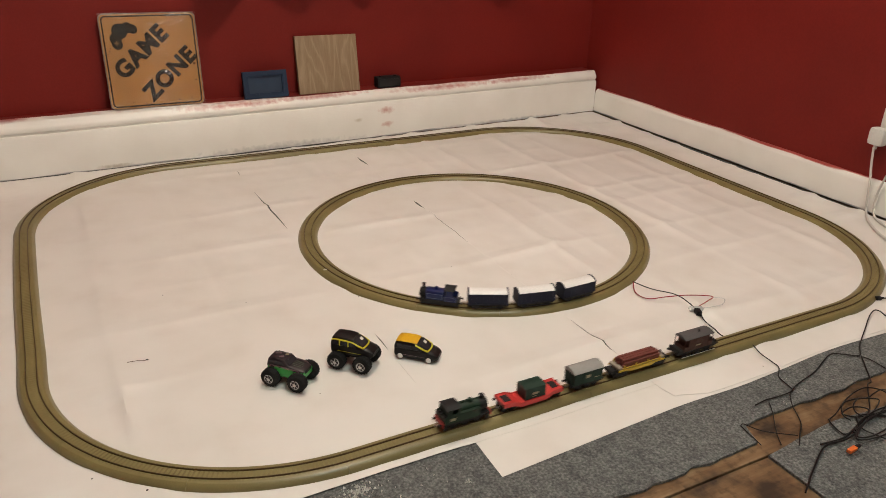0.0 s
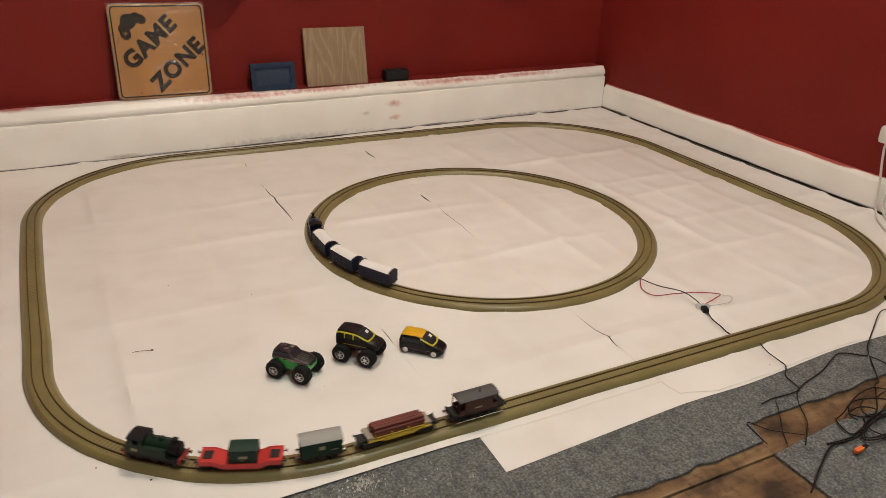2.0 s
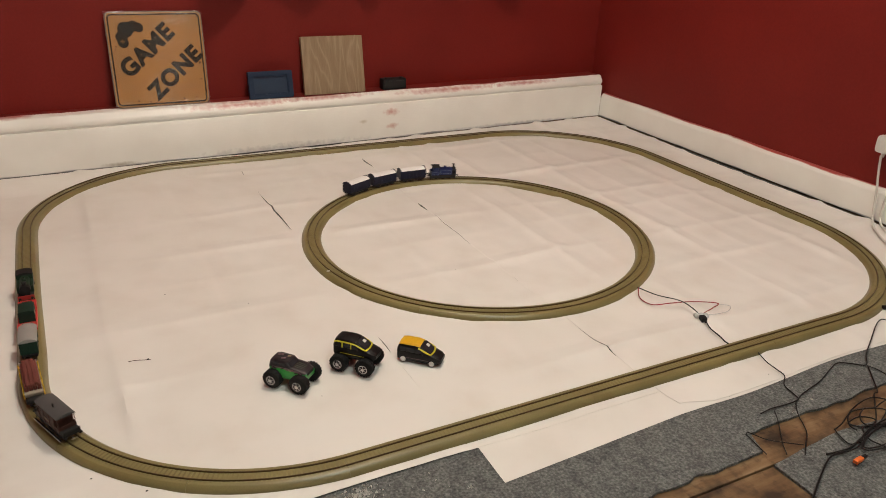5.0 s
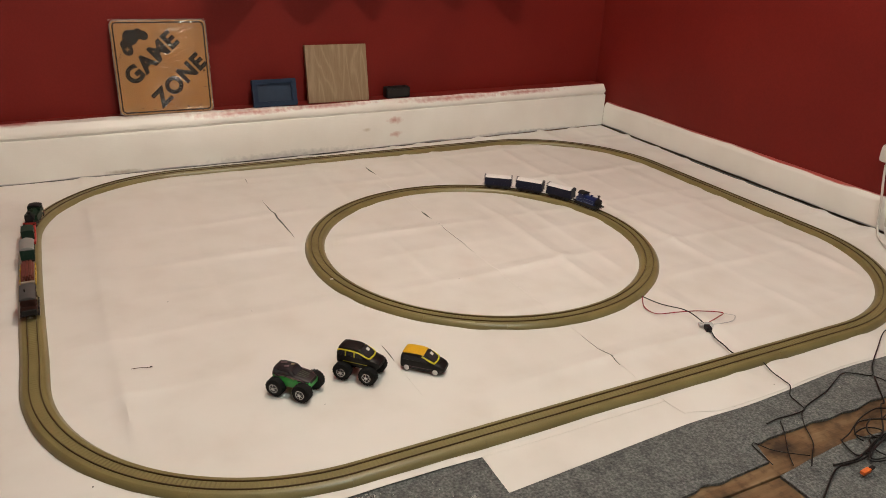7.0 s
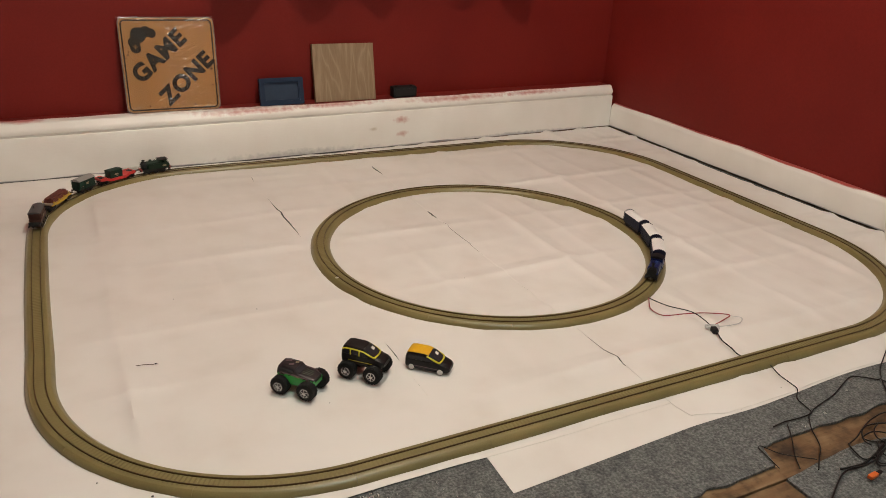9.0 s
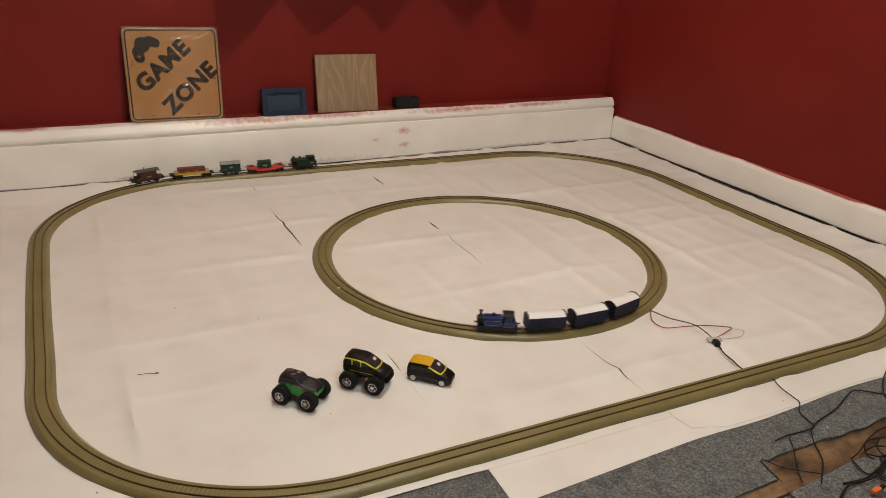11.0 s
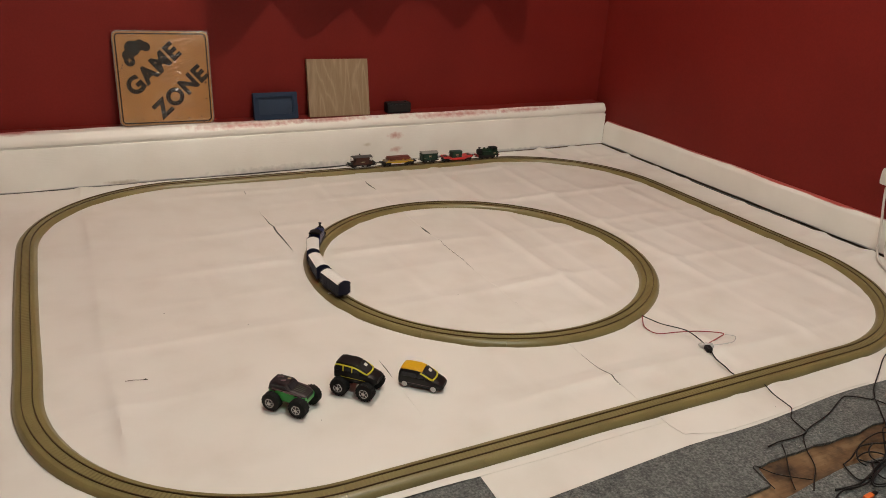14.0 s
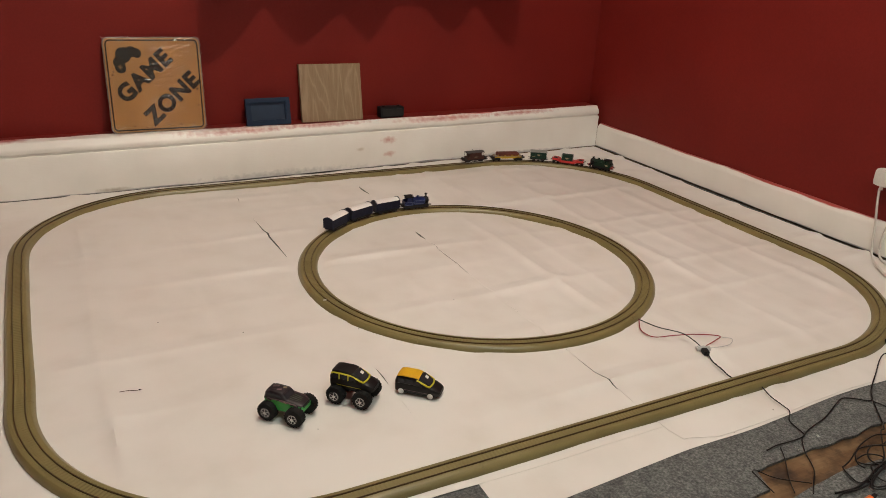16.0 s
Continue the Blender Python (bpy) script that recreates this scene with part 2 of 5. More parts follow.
CREAM = surface("cream_printed_mark", (0.30, 0.25, 0.15), 0.6, vary=0.05, bump=0)
TYRE = surface("black_rubber_tyre", (0.008, 0.008, 0.008), 0.8, vary=0.2)
CHROME = surface("chromed_hub", (0.42, 0.42, 0.42), 0.25, metal=1.0, bump=0)
TRUCK_GREEN = surface("bright_green_truck_paint", (0.030, 0.36, 0.055), 0.35, vary=0.15)
TRUCK_GREY = surface("smoky_grey_truck_paint", (0.024, 0.018, 0.021), 0.35, vary=0.6, big=90.0)
STREAK = surface("grey_green_decal", (0.085, 0.115, 0.075), 0.45, vary=0.4, big=150.0, bump=0)
TRUCK_MARK = surface("dull_purple_decal", (0.16, 0.10, 0.11), 0.4, vary=0.4, big=120.0, bump=0)
CAR_BLACK = surface("black_car_plastic", (0.0075, 0.007, 0.0075), 0.42, vary=0.15)
CAR_YELLOW = surface("taxi_yellow_paint", (0.72, 0.40, 0.012), 0.4, vary=0.06)
CAR_TRIM = surface("lemon_yellow_trim", (0.62, 0.56, 0.03), 0.45, vary=0.05, bump=0)
CAR_GLASS = surface("tinted_toy_window", (0.035, 0.035, 0.04), 0.08, vary=0.1, bump=0)
PALE = surface("pale_white_plastic", (0.72, 0.70, 0.66), 0.4, vary=0.05)
SIGN_FACE = surface("ochre_sign_face", (0.40, 0.185, 0.048), 0.45, vary=0.10, big=14.0)
SIGN_EDGE = surface("worn_sign_metal", (0.20, 0.15, 0.115), 0.45, metal=0.3, vary=0.4, big=60.0)
RUST = surface("brown_rust_mark", (0.10, 0.045, 0.018), 0.8, vary=0.4, big=200.0, bump=0)
SIGN_INK = surface("black_sign_ink", (0.016, 0.009, 0.006), 0.8, vary=0.2, bump=0)
FILM = film_mat()
VENEER = veneer_mat()
BOARD_EDGE = timber("board_edge_wood", (0.20, 0.13, 0.07), (0.36, 0.26, 0.15), "x")
TRAY_BLUE = surface("dull_blue_plastic", (0.013, 0.028, 0.062), 0.5, vary=0.15)
TRAY_INNER = surface("slate_blue_panel", (0.030, 0.048, 0.085), 0.4, vary=0.2)
CABLE = surface("black_cable_sheath", (0.012, 0.012, 0.012), 0.5, vary=0.1, bump=0)
CABLE_RED = surface("red_wire_sheath", (0.30, 0.02, 0.03), 0.5, vary=0.1, bump=0)
CABLE_WHITE = surface("white_flex_sheath", (0.66, 0.63, 0.58), 0.45, vary=0.05, bump=0)
ORANGE = surface("orange_plug_plastic", (0.75, 0.16, 0.03), 0.45, vary=0.05)
CLEAR_GREY = surface("cloudy_clear_plastic", (0.62, 0.62, 0.61), 0.2, vary=0.1, bump=0)
PLASTER = surface("crumbled_white_plaster", (0.6, 0.58, 0.54), 0.9, vary=0.1)
CASTER_DARK = surface("dark_shadow_caster", (0.06, 0.03, 0.03), 0.9, vary=0.2)
INTERIOR = surface("dark_gap", (0.02, 0.02, 0.022), 0.9, vary=0.1, bump=0)


# ---- mesh helpers ----
def mesh_of(name, bm, material, smooth=None):
    bmesh.ops.recalc_face_normals(bm, faces=bm.faces)
    if smooth is not None:
        for f in bm.faces:
            f.smooth = True
        for e in bm.edges:
            if len(e.link_faces) == 2 and e.calc_face_angle(3.14) > radians(smooth):
                e.smooth = False
    me = bpy.data.meshes.new(name)
    bm.to_mesh(me)
    bm.free()
    me.materials.append(material)
    return me


def part(name, bm, material, parent=None, label="", smooth=None, at=None):
    ob = new(name, mesh_of(name, bm, material, smooth))
    if parent is not None:
        ob.parent = parent
    if at is not None:
        ob.matrix_basis = at
    return tagged(ob, label)


def thing(name, label, category, group="", kind="", at=None):
    ob = new(name)
    ob.empty_display_size = 0.02
    if at is not None:
        ob.matrix_basis = at
    return tagged(ob, label, category, group, kind)


def box(bm, x, y, z, sx, sy, sz, bevel=0.0, turn=None):
    """A box with its middle at x, y, z."""
    m = Matrix.Translation((x, y, z)) @ (turn or Matrix.Identity(4)) @ Matrix.Diagonal((sx, sy, sz, 1))
    vs = bmesh.ops.create_cube(bm, size=1.0, matrix=m)["verts"]
    if bevel:
        es = list({e for v in vs for e in v.link_edges})
        bmesh.ops.bevel(bm, geom=es, offset=bevel, segments=2, profile=0.6, affect="EDGES")
    return bm


AXIS = {"x": Matrix.Rotation(radians(90), 4, "Y"), "y": Matrix.Rotation(radians(90), 4, "X"), "z": Matrix.Identity(4)}


def rod(bm, x, y, z, r, length, axis="z", n=20, r2=None, bevel=0.0):
    m = Matrix.Translation((x, y, z)) @ AXIS[axis]
    vs = bmesh.ops.create_cone(bm, cap_ends=True, segments=n, radius1=r, radius2=r if r2 is None else r2, depth=length, matrix=m)["verts"]
    if bevel:
        es = [e for e in {e for v in vs for e in v.link_edges} if e.calc_face_angle(0) > 1.0]
        bmesh.ops.bevel(bm, geom=es, offset=bevel, segments=2, profile=0.6, affect="EDGES")
    return bm


def ball(bm, x, y, z, r, sx=1, sy=1, sz=1, n=16):
    bmesh.ops.create_uvsphere(bm, u_segments=n, v_segments=n // 2, radius=r, matrix=Matrix.Translation((x, y, z)) @ Matrix.Diagonal((sx, sy, sz, 1)))
    return bm


def prism(bm, outline, a, b, plane="xz", bevel=0.0):
    """An outline in a plane, drawn out along the third axis from a to b."""
    def put(u, v, w):
        return {"xz": (u, w, v), "yz": (w, u, v), "xy": (u, v, w)}[plane]
    lo = [bm.verts.new(put(u, v, a)) for u, v in outline]
    hi = [bm.verts.new(put(u, v, b)) for u, v in outline]
    made = [bm.faces.new(lo), bm.faces.new(hi)]
    for i in range(len(lo)):
        j = (i + 1) % len(lo)
        made.append(bm.faces.new((lo[i], lo[j], hi[j], hi[i])))
    if bevel:
        es = list({e for f in made[:2] for e in f.edges})
        bmesh.ops.recalc_face_normals(bm, faces=made)
        bmesh.ops.bevel(bm, geom=es, offset=bevel, segments=2, profile=0.6, affect="EDGES")
    return bm


def arch(half, side, rise, n=10, base=0.0):
    """A yz outline with straight sides and a bowed top."""
    pts = [(-half, base), (half, base)]
    for i in range(n + 1):
        u = half - 2 * half * i / n
        pts.append((u, side + rise * (1 - (u / half) ** 2)))
    return pts


def spline(pts, per=8):
    """A smooth line through points (Catmull-Rom)."""
    P = [Vector(p) for p in pts]
    P = [2 * P[0] - P[1]] + P + [2 * P[-1] - P[-2]]
    out = []
    for i in range(1, len(P) - 2):
        for k in range(per):
            t = k / per
            a, b, c, d = P[i - 1:i + 3]
            out.append(0.5 * (2 * b + (c - a) * t + (2 * a - 5 * b + 4 * c - d) * t * t + (3 * b - a - 3 * c + d) * t ** 3))
    return out + [P[-2]]


def tube(bm, pts, r, n=8, per=8):
    line = spline(pts, per)
    rings = []
    for i, p in enumerate(line):
        d = (line[min(i + 1, len(line) - 1)] - line[max(i - 1, 0)]).normalized()
        side = d.cross(Vector((0, 0, 1)) if abs(d.z) < 0.9 else Vector((1, 0, 0))).normalized()
        up = side.cross(d)
        rings.append([bm.verts.new(p + r * (side * math.cos(a) + up * math.sin(a))) for a in (2 * math.pi * k / n for k in range(n))])
    for a, b in zip(rings, rings[1:]):
        for k in range(n):
            bm.faces.new((a[k], a[(k + 1) % n], b[(k + 1) % n], b[k]))
    bm.faces.new(rings[0]), bm.faces.new(rings[-1])
    return bm


def B():
    return bmesh.new()


# ---- track plan ----
OVAL_A, OVAL_B, CURVE = 1.0037, 0.7887, 0.438
RUN_X, RUN_Y, QUARTER = 2 * (OVAL_A - CURVE), 2 * (OVAL_B - CURVE), math.pi / 2 * CURVE
OVAL_LENGTH = 2 * RUN_X + 2 * RUN_Y + 4 * QUARTER
RING = (0.0574, -0.0677)
BED_TOP, RAIL_TOP = 0.0088, 0.0112


def oval(s):
    """Place and heading on the outer loop, s metres from the start of the front straight, clockwise from above."""
    x, y, h = plain_oval(s)
    bow = 0.0065 * max(0.0, 1 - ((y - 0.20) / 0.45) ** 2) * min(1.0, max(0.0, (-x - 0.6) / 0.35))
    return x - bow, y - 0.0155 * x * min(1.0, max(0.0, (y + 0.35) / 0.7)), h


def plain_oval(s):
    s %= OVAL_LENGTH
    a, b = OVAL_A - CURVE, OVAL_B - CURVE
    legs = [(RUN_X, (a, -OVAL_B), 180), (QUARTER, (-a, -b), 270), (RUN_Y, (-OVAL_A, -b), 90), (QUARTER, (-a, b), 180),
            (RUN_X, (-a, OVAL_B), 0), (QUARTER, (a, b), 90), (RUN_Y, (OVAL_A, b), 270), (QUARTER, (a, -b), 0)]
    for i, (length, (x, y), deg) in enumerate(legs):
        if s <= length or i == 7:
            if i % 2 == 0:
                h = radians(deg)
                return x + s * math.cos(h), y + s * math.sin(h), h
            th = radians(deg) - s / CURVE
            return x + CURVE * math.cos(th), y + CURVE * math.sin(th), th - math.pi / 2
        s -= length


def ring(s):
    """The same on the inner ring; s = 0 lies at angle 0 and s grows clockwise."""
    th = -s / CURVE
    return RING[0] + CURVE * math.cos(th), RING[1] + CURVE * math.sin(th), th - math.pi / 2


def sweep(bm, line, s0, s1, step, outline):
    """An outline of (offset to the left, height), carried along a line of the plan."""
    n = max(1, round((s1 - s0) / step))
    rows = []
    for i in range(n + 1):
        x, y, h = line(s0 + (s1 - s0) * i / n)
        nx, ny = -math.sin(h), math.cos(h)
        rows.append([bm.verts.new((x + o * nx, y + o * ny, z)) for o, z in outline])
    k = len(outline)
    for a, b in zip(rows, rows[1:]):
        for i in range(k):
            bm.faces.new((a[i], a[(i + 1) % k], b[(i + 1) % k], b[i]))
    bm.faces.new(rows[0]), bm.faces.new(rows[-1])
    return bm


# ---- the room ----
BACK = pose(0, 0.870, 0, 0, 0, 1.0)     # along the foot of the back skirting
BACK_DEPTH = 0.100
LEFT, NEAR, RIGHT, HIGH = -2.4, -3.2, 1.222, 2.42


def room():
    bm = B()
    box(bm, -0.59, BACK_DEPTH + 0.06, HIGH / 2, 3.86, 0.12, HIGH)
    back = tagged(new("wall_north", mesh_of("wall_north", bm, RED_WALL)), "deep red painted plaster wall", "wall", kind="structure")
    back.matrix_basis = BACK
    bm = B()
    box(bm, -0.61, (BACK_DEPTH + 0.0225) / 2, 0.0855, 3.62, BACK_DEPTH - 0.0225, 0.171)
    ledge = tagged(new("ledge", mesh_of("ledge", bm, RED_WALL)), "red painted ledge behind the skirting top", "ledge", kind="structure")
    ledge.matrix_basis = BACK
    # back skirting with a moulded top
    prof = [(0.0215, 0.0), (0.0, 0.0), (0.0, 0.126), (0.003, 0.130), (0.009, 0.131), (0.009, 0.135), (0.004, 0.139), (0.003, 0.147),
            (0.007, 0.156), (0.013, 0.161), (0.015, 0.166), (0.019, 0.1695), (0.0215, 0.1714), (0.0225, 0.1717), (0.0225, 0.166)]
    bm = B()
    n = 240
    rows = []
    for i in range(n + 1):
        x = -2.42 + (1.203 + 2.42) * i / n
        w = 0.0008 * noise.noise((x * 5, 0.3, 0)) + 0.0005 * noise.noise((x * 23, 1.3, 0))
        slip = max(0.0, 0.004 + 0.010 * noise.noise((x * 6, 2.3, 0)) + 0.006 * noise.noise((x * 31, 5.3, 0)) + 0.022 * min(1.0, max(0.0, (-0.12 - x) / 0.25)) + 0.015 * min(1.0, max(0.0, (-0.45 - x) / 0.2)))
        rows.append([bm.verts.new((x, y + (slip if y > 0.022 else w), z + (w if 0.1 < z < 0.171 else 0))) for y, z in prof])
    for a, b in zip(rows, rows[1:]):
        for k in range(len(prof)):
            bm.faces.new((a[k], a[(k + 1) % len(prof)], b[(k + 1) % len(prof)], b[k]))
    bm.faces.new(rows[0]), bm.faces.new(rows[-1])
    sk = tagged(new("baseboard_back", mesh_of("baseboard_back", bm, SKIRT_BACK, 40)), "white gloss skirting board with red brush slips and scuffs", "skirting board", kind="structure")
    sk.matrix_basis = BACK
    # right wall and its lower skirting
    bm = B()
    box(bm, RIGHT + 0.06, -1.1, HIGH / 2, 0.12, 4.3, HIGH)
    tagged(new("wall_east", mesh_of("wall_east", bm, RED_WALL)), "deep red painted plaster wall", "wall", kind="structure")
    bm = B()
    prof = [(RIGHT, 0), (1.204, 0), (1.204, 0.078), (1.207, 0.086), (1.213, 0.092), (1.219, 0.097), (RIGHT, 0.097)]
    rows = []
    for i in range(161):
        y = -3.0 + (0.893 + 3.0) * i / 160
        w = 0.0012 * noise.noise((y * 5, 7.3, 0))
        rows.append([bm.verts.new((x + (w if x < RIGHT else 0), y, z + (2 * w if z > 0.09 else 0))) for x, z in prof])
    for a, b in zip(rows, rows[1:]):
        for k in range(len(prof)):
            bm.faces.new((a[k], a[(k + 1) % len(prof)], b[(k + 1) % len(prof)], b[k]))
    bm.faces.new(rows[0]), bm.faces.new(rows[-1])
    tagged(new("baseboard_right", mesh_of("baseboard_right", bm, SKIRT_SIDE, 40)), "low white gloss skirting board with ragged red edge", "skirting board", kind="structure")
    # unseen walls behind and beside the camera, colours picked for their bounce; ceiling
    bm = B()
    box(bm, LEFT - 0.06, -1.1, HIGH / 2, 0.12, 4.3, HIGH)
    tagged(new("wall_west", mesh_of("wall_west", bm, RED_WALL)), "deep red painted plaster wall", "wall", kind="structure")
    bm = B()
    box(bm, -0.55, NEAR - 0.06, HIGH / 2, 3.6, 0.12, HIGH)
    tagged(new("wall_south", mesh_of("wall_south", bm, CREAM_WALL)), "unseen cream wall, coloured for its bounce light", "wall", kind="structure")
    bm = B()
    box(bm, -0.55, -1.1, HIGH + 0.06, 4.2, 4.8, 0.12)
    tagged(new("ceiling", mesh_of("ceiling", bm, CEILING)), "plain white ceiling", "ceiling", kind="structure")
    # bare boards under everything
    floor = thing("floor", "bare timber floorboards under the carpet", "floor", kind="structure")
    for i in range(26):
        bm = B()
        box(bm, -0.55, NEAR + 0.08 + i * 0.165, -0.0205, 3.9, 0.161, 0.018, 0.0015)
        part("floorboard", bm, BOARDS, floor)


def sheet(name, outline_fn, nx, ny, height_fn, thick, material, label, category, kind=""):
    """A thin sheet over a grid: outline_fn(u, v) gives x, y."""
    bm = B()
    top = [[None] * (ny + 1) for _ in range(nx + 1)]
    low = [[None] * (ny + 1) for _ in range(nx + 1)]
    for i in range(nx + 1):
        for j in range(ny + 1):
            x, y = outline_fn(i / nx, j / ny)
            z = height_fn(x, y)
            top[i][j] = bm.verts.new((x, y, z))
            if nx * ny < 3000 or i in (0, nx) or j in (0, ny):
                low[i][j] = bm.verts.new((x, y, z - thick))
    for i in range(nx):
        for j in range(ny):
            bm.faces.new((top[i][j], top[i + 1][j], top[i + 1][j + 1], top[i][j + 1]))
            if nx * ny < 3000:
                bm.faces.new((low[i][j], low[i][j + 1], low[i + 1][j + 1], low[i + 1][j]))
    for i in range(nx):
        for j in (0, ny):
            bm.faces.new((top[i][j], low[i][j], low[i + 1][j], top[i + 1][j]))
    for j in range(ny):
        for i in (0, nx):
            bm.faces.new((top[i][j], low[i][j], low[i][j + 1], top[i][j + 1]))
    return tagged(new(name, mesh_of(name, bm, material, 30)), label, category, kind=kind)


def crease(d, width, depth):
    return depth * max(0.0, 1 - abs(d) / width)


FOLDS_X = ((-1.30, 0.9), (-0.868, 1.7), (-0.63, 0.2), (-0.15, 0.5), (0.20, 0.8), (0.31, 1.0), (0.565, 1.1), (0.70, 0.5), (0.86, 1.0), (1.03, 0.7))
FOLDS_Y = ((-0.675, 1.0), (-0.43, 1.0), (-0.24, 1.1), (-0.05, 0.7), (0.08, 1.0), (0.33, 0.9), (0.52, 0.6), (0.68, 0.8))


def off_track(x, y):
    """Distance from the middle of the nearest track."""
    v = y + 0.0155 * x * min(1.0, max(0.0, (y + 0.35) / 0.7))
    qx, qy = abs(x) - (OVAL_A - CURVE), abs(v) - (OVAL_B - CURVE)
    outer = math.hypot(max(qx, 0.0), max(qy, 0.0)) + min(max(qx, qy), 0.0) - CURVE
    return min(abs(outer), abs(math.hypot(x - RING[0], y - RING[1]) - CURVE))


def paper_height(x, y):
    """Fold lines with a soft tent across each, panels that bow between them, and crumples; pressed flat under the tracks."""
    z = 0.0018 * noise.noise((x * 2.6, y * 2.6, 0)) + 0.0016 * noise.noise((x * 6, y * 6, 4)) + 0.0006 * noise.noise((x * 22, y * 22, 6))
    z += 0.0036 * (0.25 - abs(noise.noise((x * 2.9 + y * 0.8, y * 3.3, 11)))) + 0.0014 * (0.25 - abs(noise.noise((x * 6.5, y * 5.5 - x * 2, 15))))
    for folds, along, across, phase, slant in ((FOLDS_X, y, x, 2, 0.0), (FOLDS_Y, x, y, 7, 0.03)):
        for k, (f, d) in enumerate(folds):
            c = across - f - 0.012 * noise.noise((along * 1.7, f * 9, phase)) - slant * along * (0.5 if k % 2 else -0.3)
            w = 1.2 * d * max(0.0, 0.75 + 1.1 * noise.noise((along * 3, f * 7, phase)))
            z += w * (crease(c - 0.010, 0.034, 0.0044) + crease(c, 0.011, 0.0024))
    calm = 0.30 + 0.70 * min(1.0, max(0.0, math.hypot(x + 0.46, y + 0.55) - 0.18) / 0.2)
    calm *= 0.55 + 0.45 * min(1.0, max(0.0, (x + 0.75) / 0.45))
    lip = min(1.0, max(0.05, (y + 0.90) / 0.10))
    z = max(-0.0044, (z - 0.0016) * calm * lip - 0.0014 - 0.0024 * (1 - lip))
    press = min(1.0, max(0.0, (off_track(x, y) - 0.028) / 0.065))
    return min(z, -0.0010) * (1 - press) + z * press


def floor_sheets():
    def gap(y, spots):
        return sum(w * max(0.0, 1 - ((y - c) / half) ** 2) for c, half, w in spots)

    def lean(y):
        return -0.009 * min(1.0, max(0.0, (y - 0.18) / 0.32))

    def edge_left(y):
        return lean(y) - 0.3866 + 0.0025 * noise.noise((y * 2, 3, 0)) - gap(y, [(0.33, 0.26, 0.0020), (0.28, 0.16, 0.0022), (0.66, 0.05, 0.0012), (-0.6, 0.2, 0.0006)])

    def edge_mid(y):
        return 0.0135 + 0.014 * max(0.0, min(1.0, (-0.80 - y) / 0.06)) + 0.0012 * noise.noise((y * 2, 9, 0)) + gap(y, [(0.63, 0.06, 0.004), (0.57, 0.05, 0.003), (0.19, 0.04, 0.0030), (-0.02, 0.21, 0.0010), (-0.67, 0.04, 0.0018), (-0.60, 0.09, 0.0006)])

    lip = lambda x: -0.917 + 0.023 * min(1, max(0, (x + 0.368) / 0.44)) + (0.012 * noise.noise((x * 3.5, 4, 1)) if x > 0 else 0) + 0.02 * max(0, x - 0.45)
    back_edge = lambda x: 0.8700 + 0.0175 * x - 0.003 * min(1.0, max(0.0, (x - 0.3) / 0.2)) - 0.0012 * abs(noise.noise((x * 4, 0, 3)))
    front_left = lambda x: -0.830 + 0.004 * noise.noise((x * 3, 1, 3))
    front_right = lambda x: -0.874 if x < 0.03 else max(-0.874 - 0.35 * (x - 0.03), lip(x) + 0.004 + 0.007 * abs(noise.noise((x * 4, 1, 8))))

    def spread(xl, xr, yf, yb):
        def f(u, v):
            y = -0.83 + v * (0.87 + 0.83)
            x = xl(y) + u * (xr(y) - xl(y))
            a, b = yf(x), yb(x)
            return x, a + v * (b - a)
        return f

    right_edge = lambda y: 1.193 + 0.003 * noise.noise((y * 3, 2, 2)) - 0.011 * max(0, 1 - abs(y - 0.1) / 0.6)
    sheet("paper_sheet", spread(lambda y: -1.9, edge_left, front_left, back_edge), 250, 280, paper_height, 0.0005, PAPER, "white lining paper with long fold creases on the floor", "paper")
    sheet("paper_sheet", spread(lambda y: lean(y) - 0.3910 + gap(y, [(0.32, 0.27, 0.0060), (0.665, 0.035, 0.0045), (-0.63, 0.22, 0.0052), (-0.47, 0.05, 0.0040)]), lambda y: 0.0175 - gap(y, [(0.19, 0.04, 0.0060), (0.63, 0.05, 0.0060), (0.0, 0.22, 0.0047), (-0.33, 0.07, 0.0045), (-0.62, 0.12, 0.0046), (-0.67, 0.04, 0.0015)]), front_left, back_edge), 66, 280, lambda x, y: paper_height(x, y) - 0.0006, 0.0005, PAPER, "white lining paper strip between two torn seams", "paper")
    sheet("paper_sheet", spread(edge_mid, right_edge, front_right, back_edge), 195, 280, paper_height, 0.0005, PAPER, "white folded lining paper beside the far skirting", "paper")
    sheet("paper_sheet", lambda u, v: ((-0.3715 + 0.007 * v) + u * 1.5, lip(-0.37 + u * 1.5) + v * (-0.70 - lip(-0.37 + u * 1.5))), 70, 10,
          lambda x, y: paper_height(x, y) - 0.0012, 0.0005, PAPER, "white paper strip over the edge of grey carpet", "paper")
    # carpet in two pieces over the boards
    cut = lambda x: (-0.985 if x > 0.058 else -1.030 + 0.02 * min(0, x + 0.3)) + 0.010 * noise.noise((x * 5, 2, 1)) + 0.010 * noise.noise((x * 17, 2, 1)) + 0.005 * noise.noise((x * 60, 2, 1))
    sheet("carpet", lambda u, v: (-2.35 + u * 3.553, cut(-2.35 + u * 3.553) + v * (0.89 - cut(-2.35 + u * 3.553))), 220, 8, lambda x, y: -0.0056, 0.0052, CARPET, "worn grey loop carpet with a ragged cut edge", "carpet", "structure")
    e2 = lambda x: -1.052 - 0.10 * max(0, 0.12 - x) + 0.012 * noise.noise((x * 7, 5, 1))
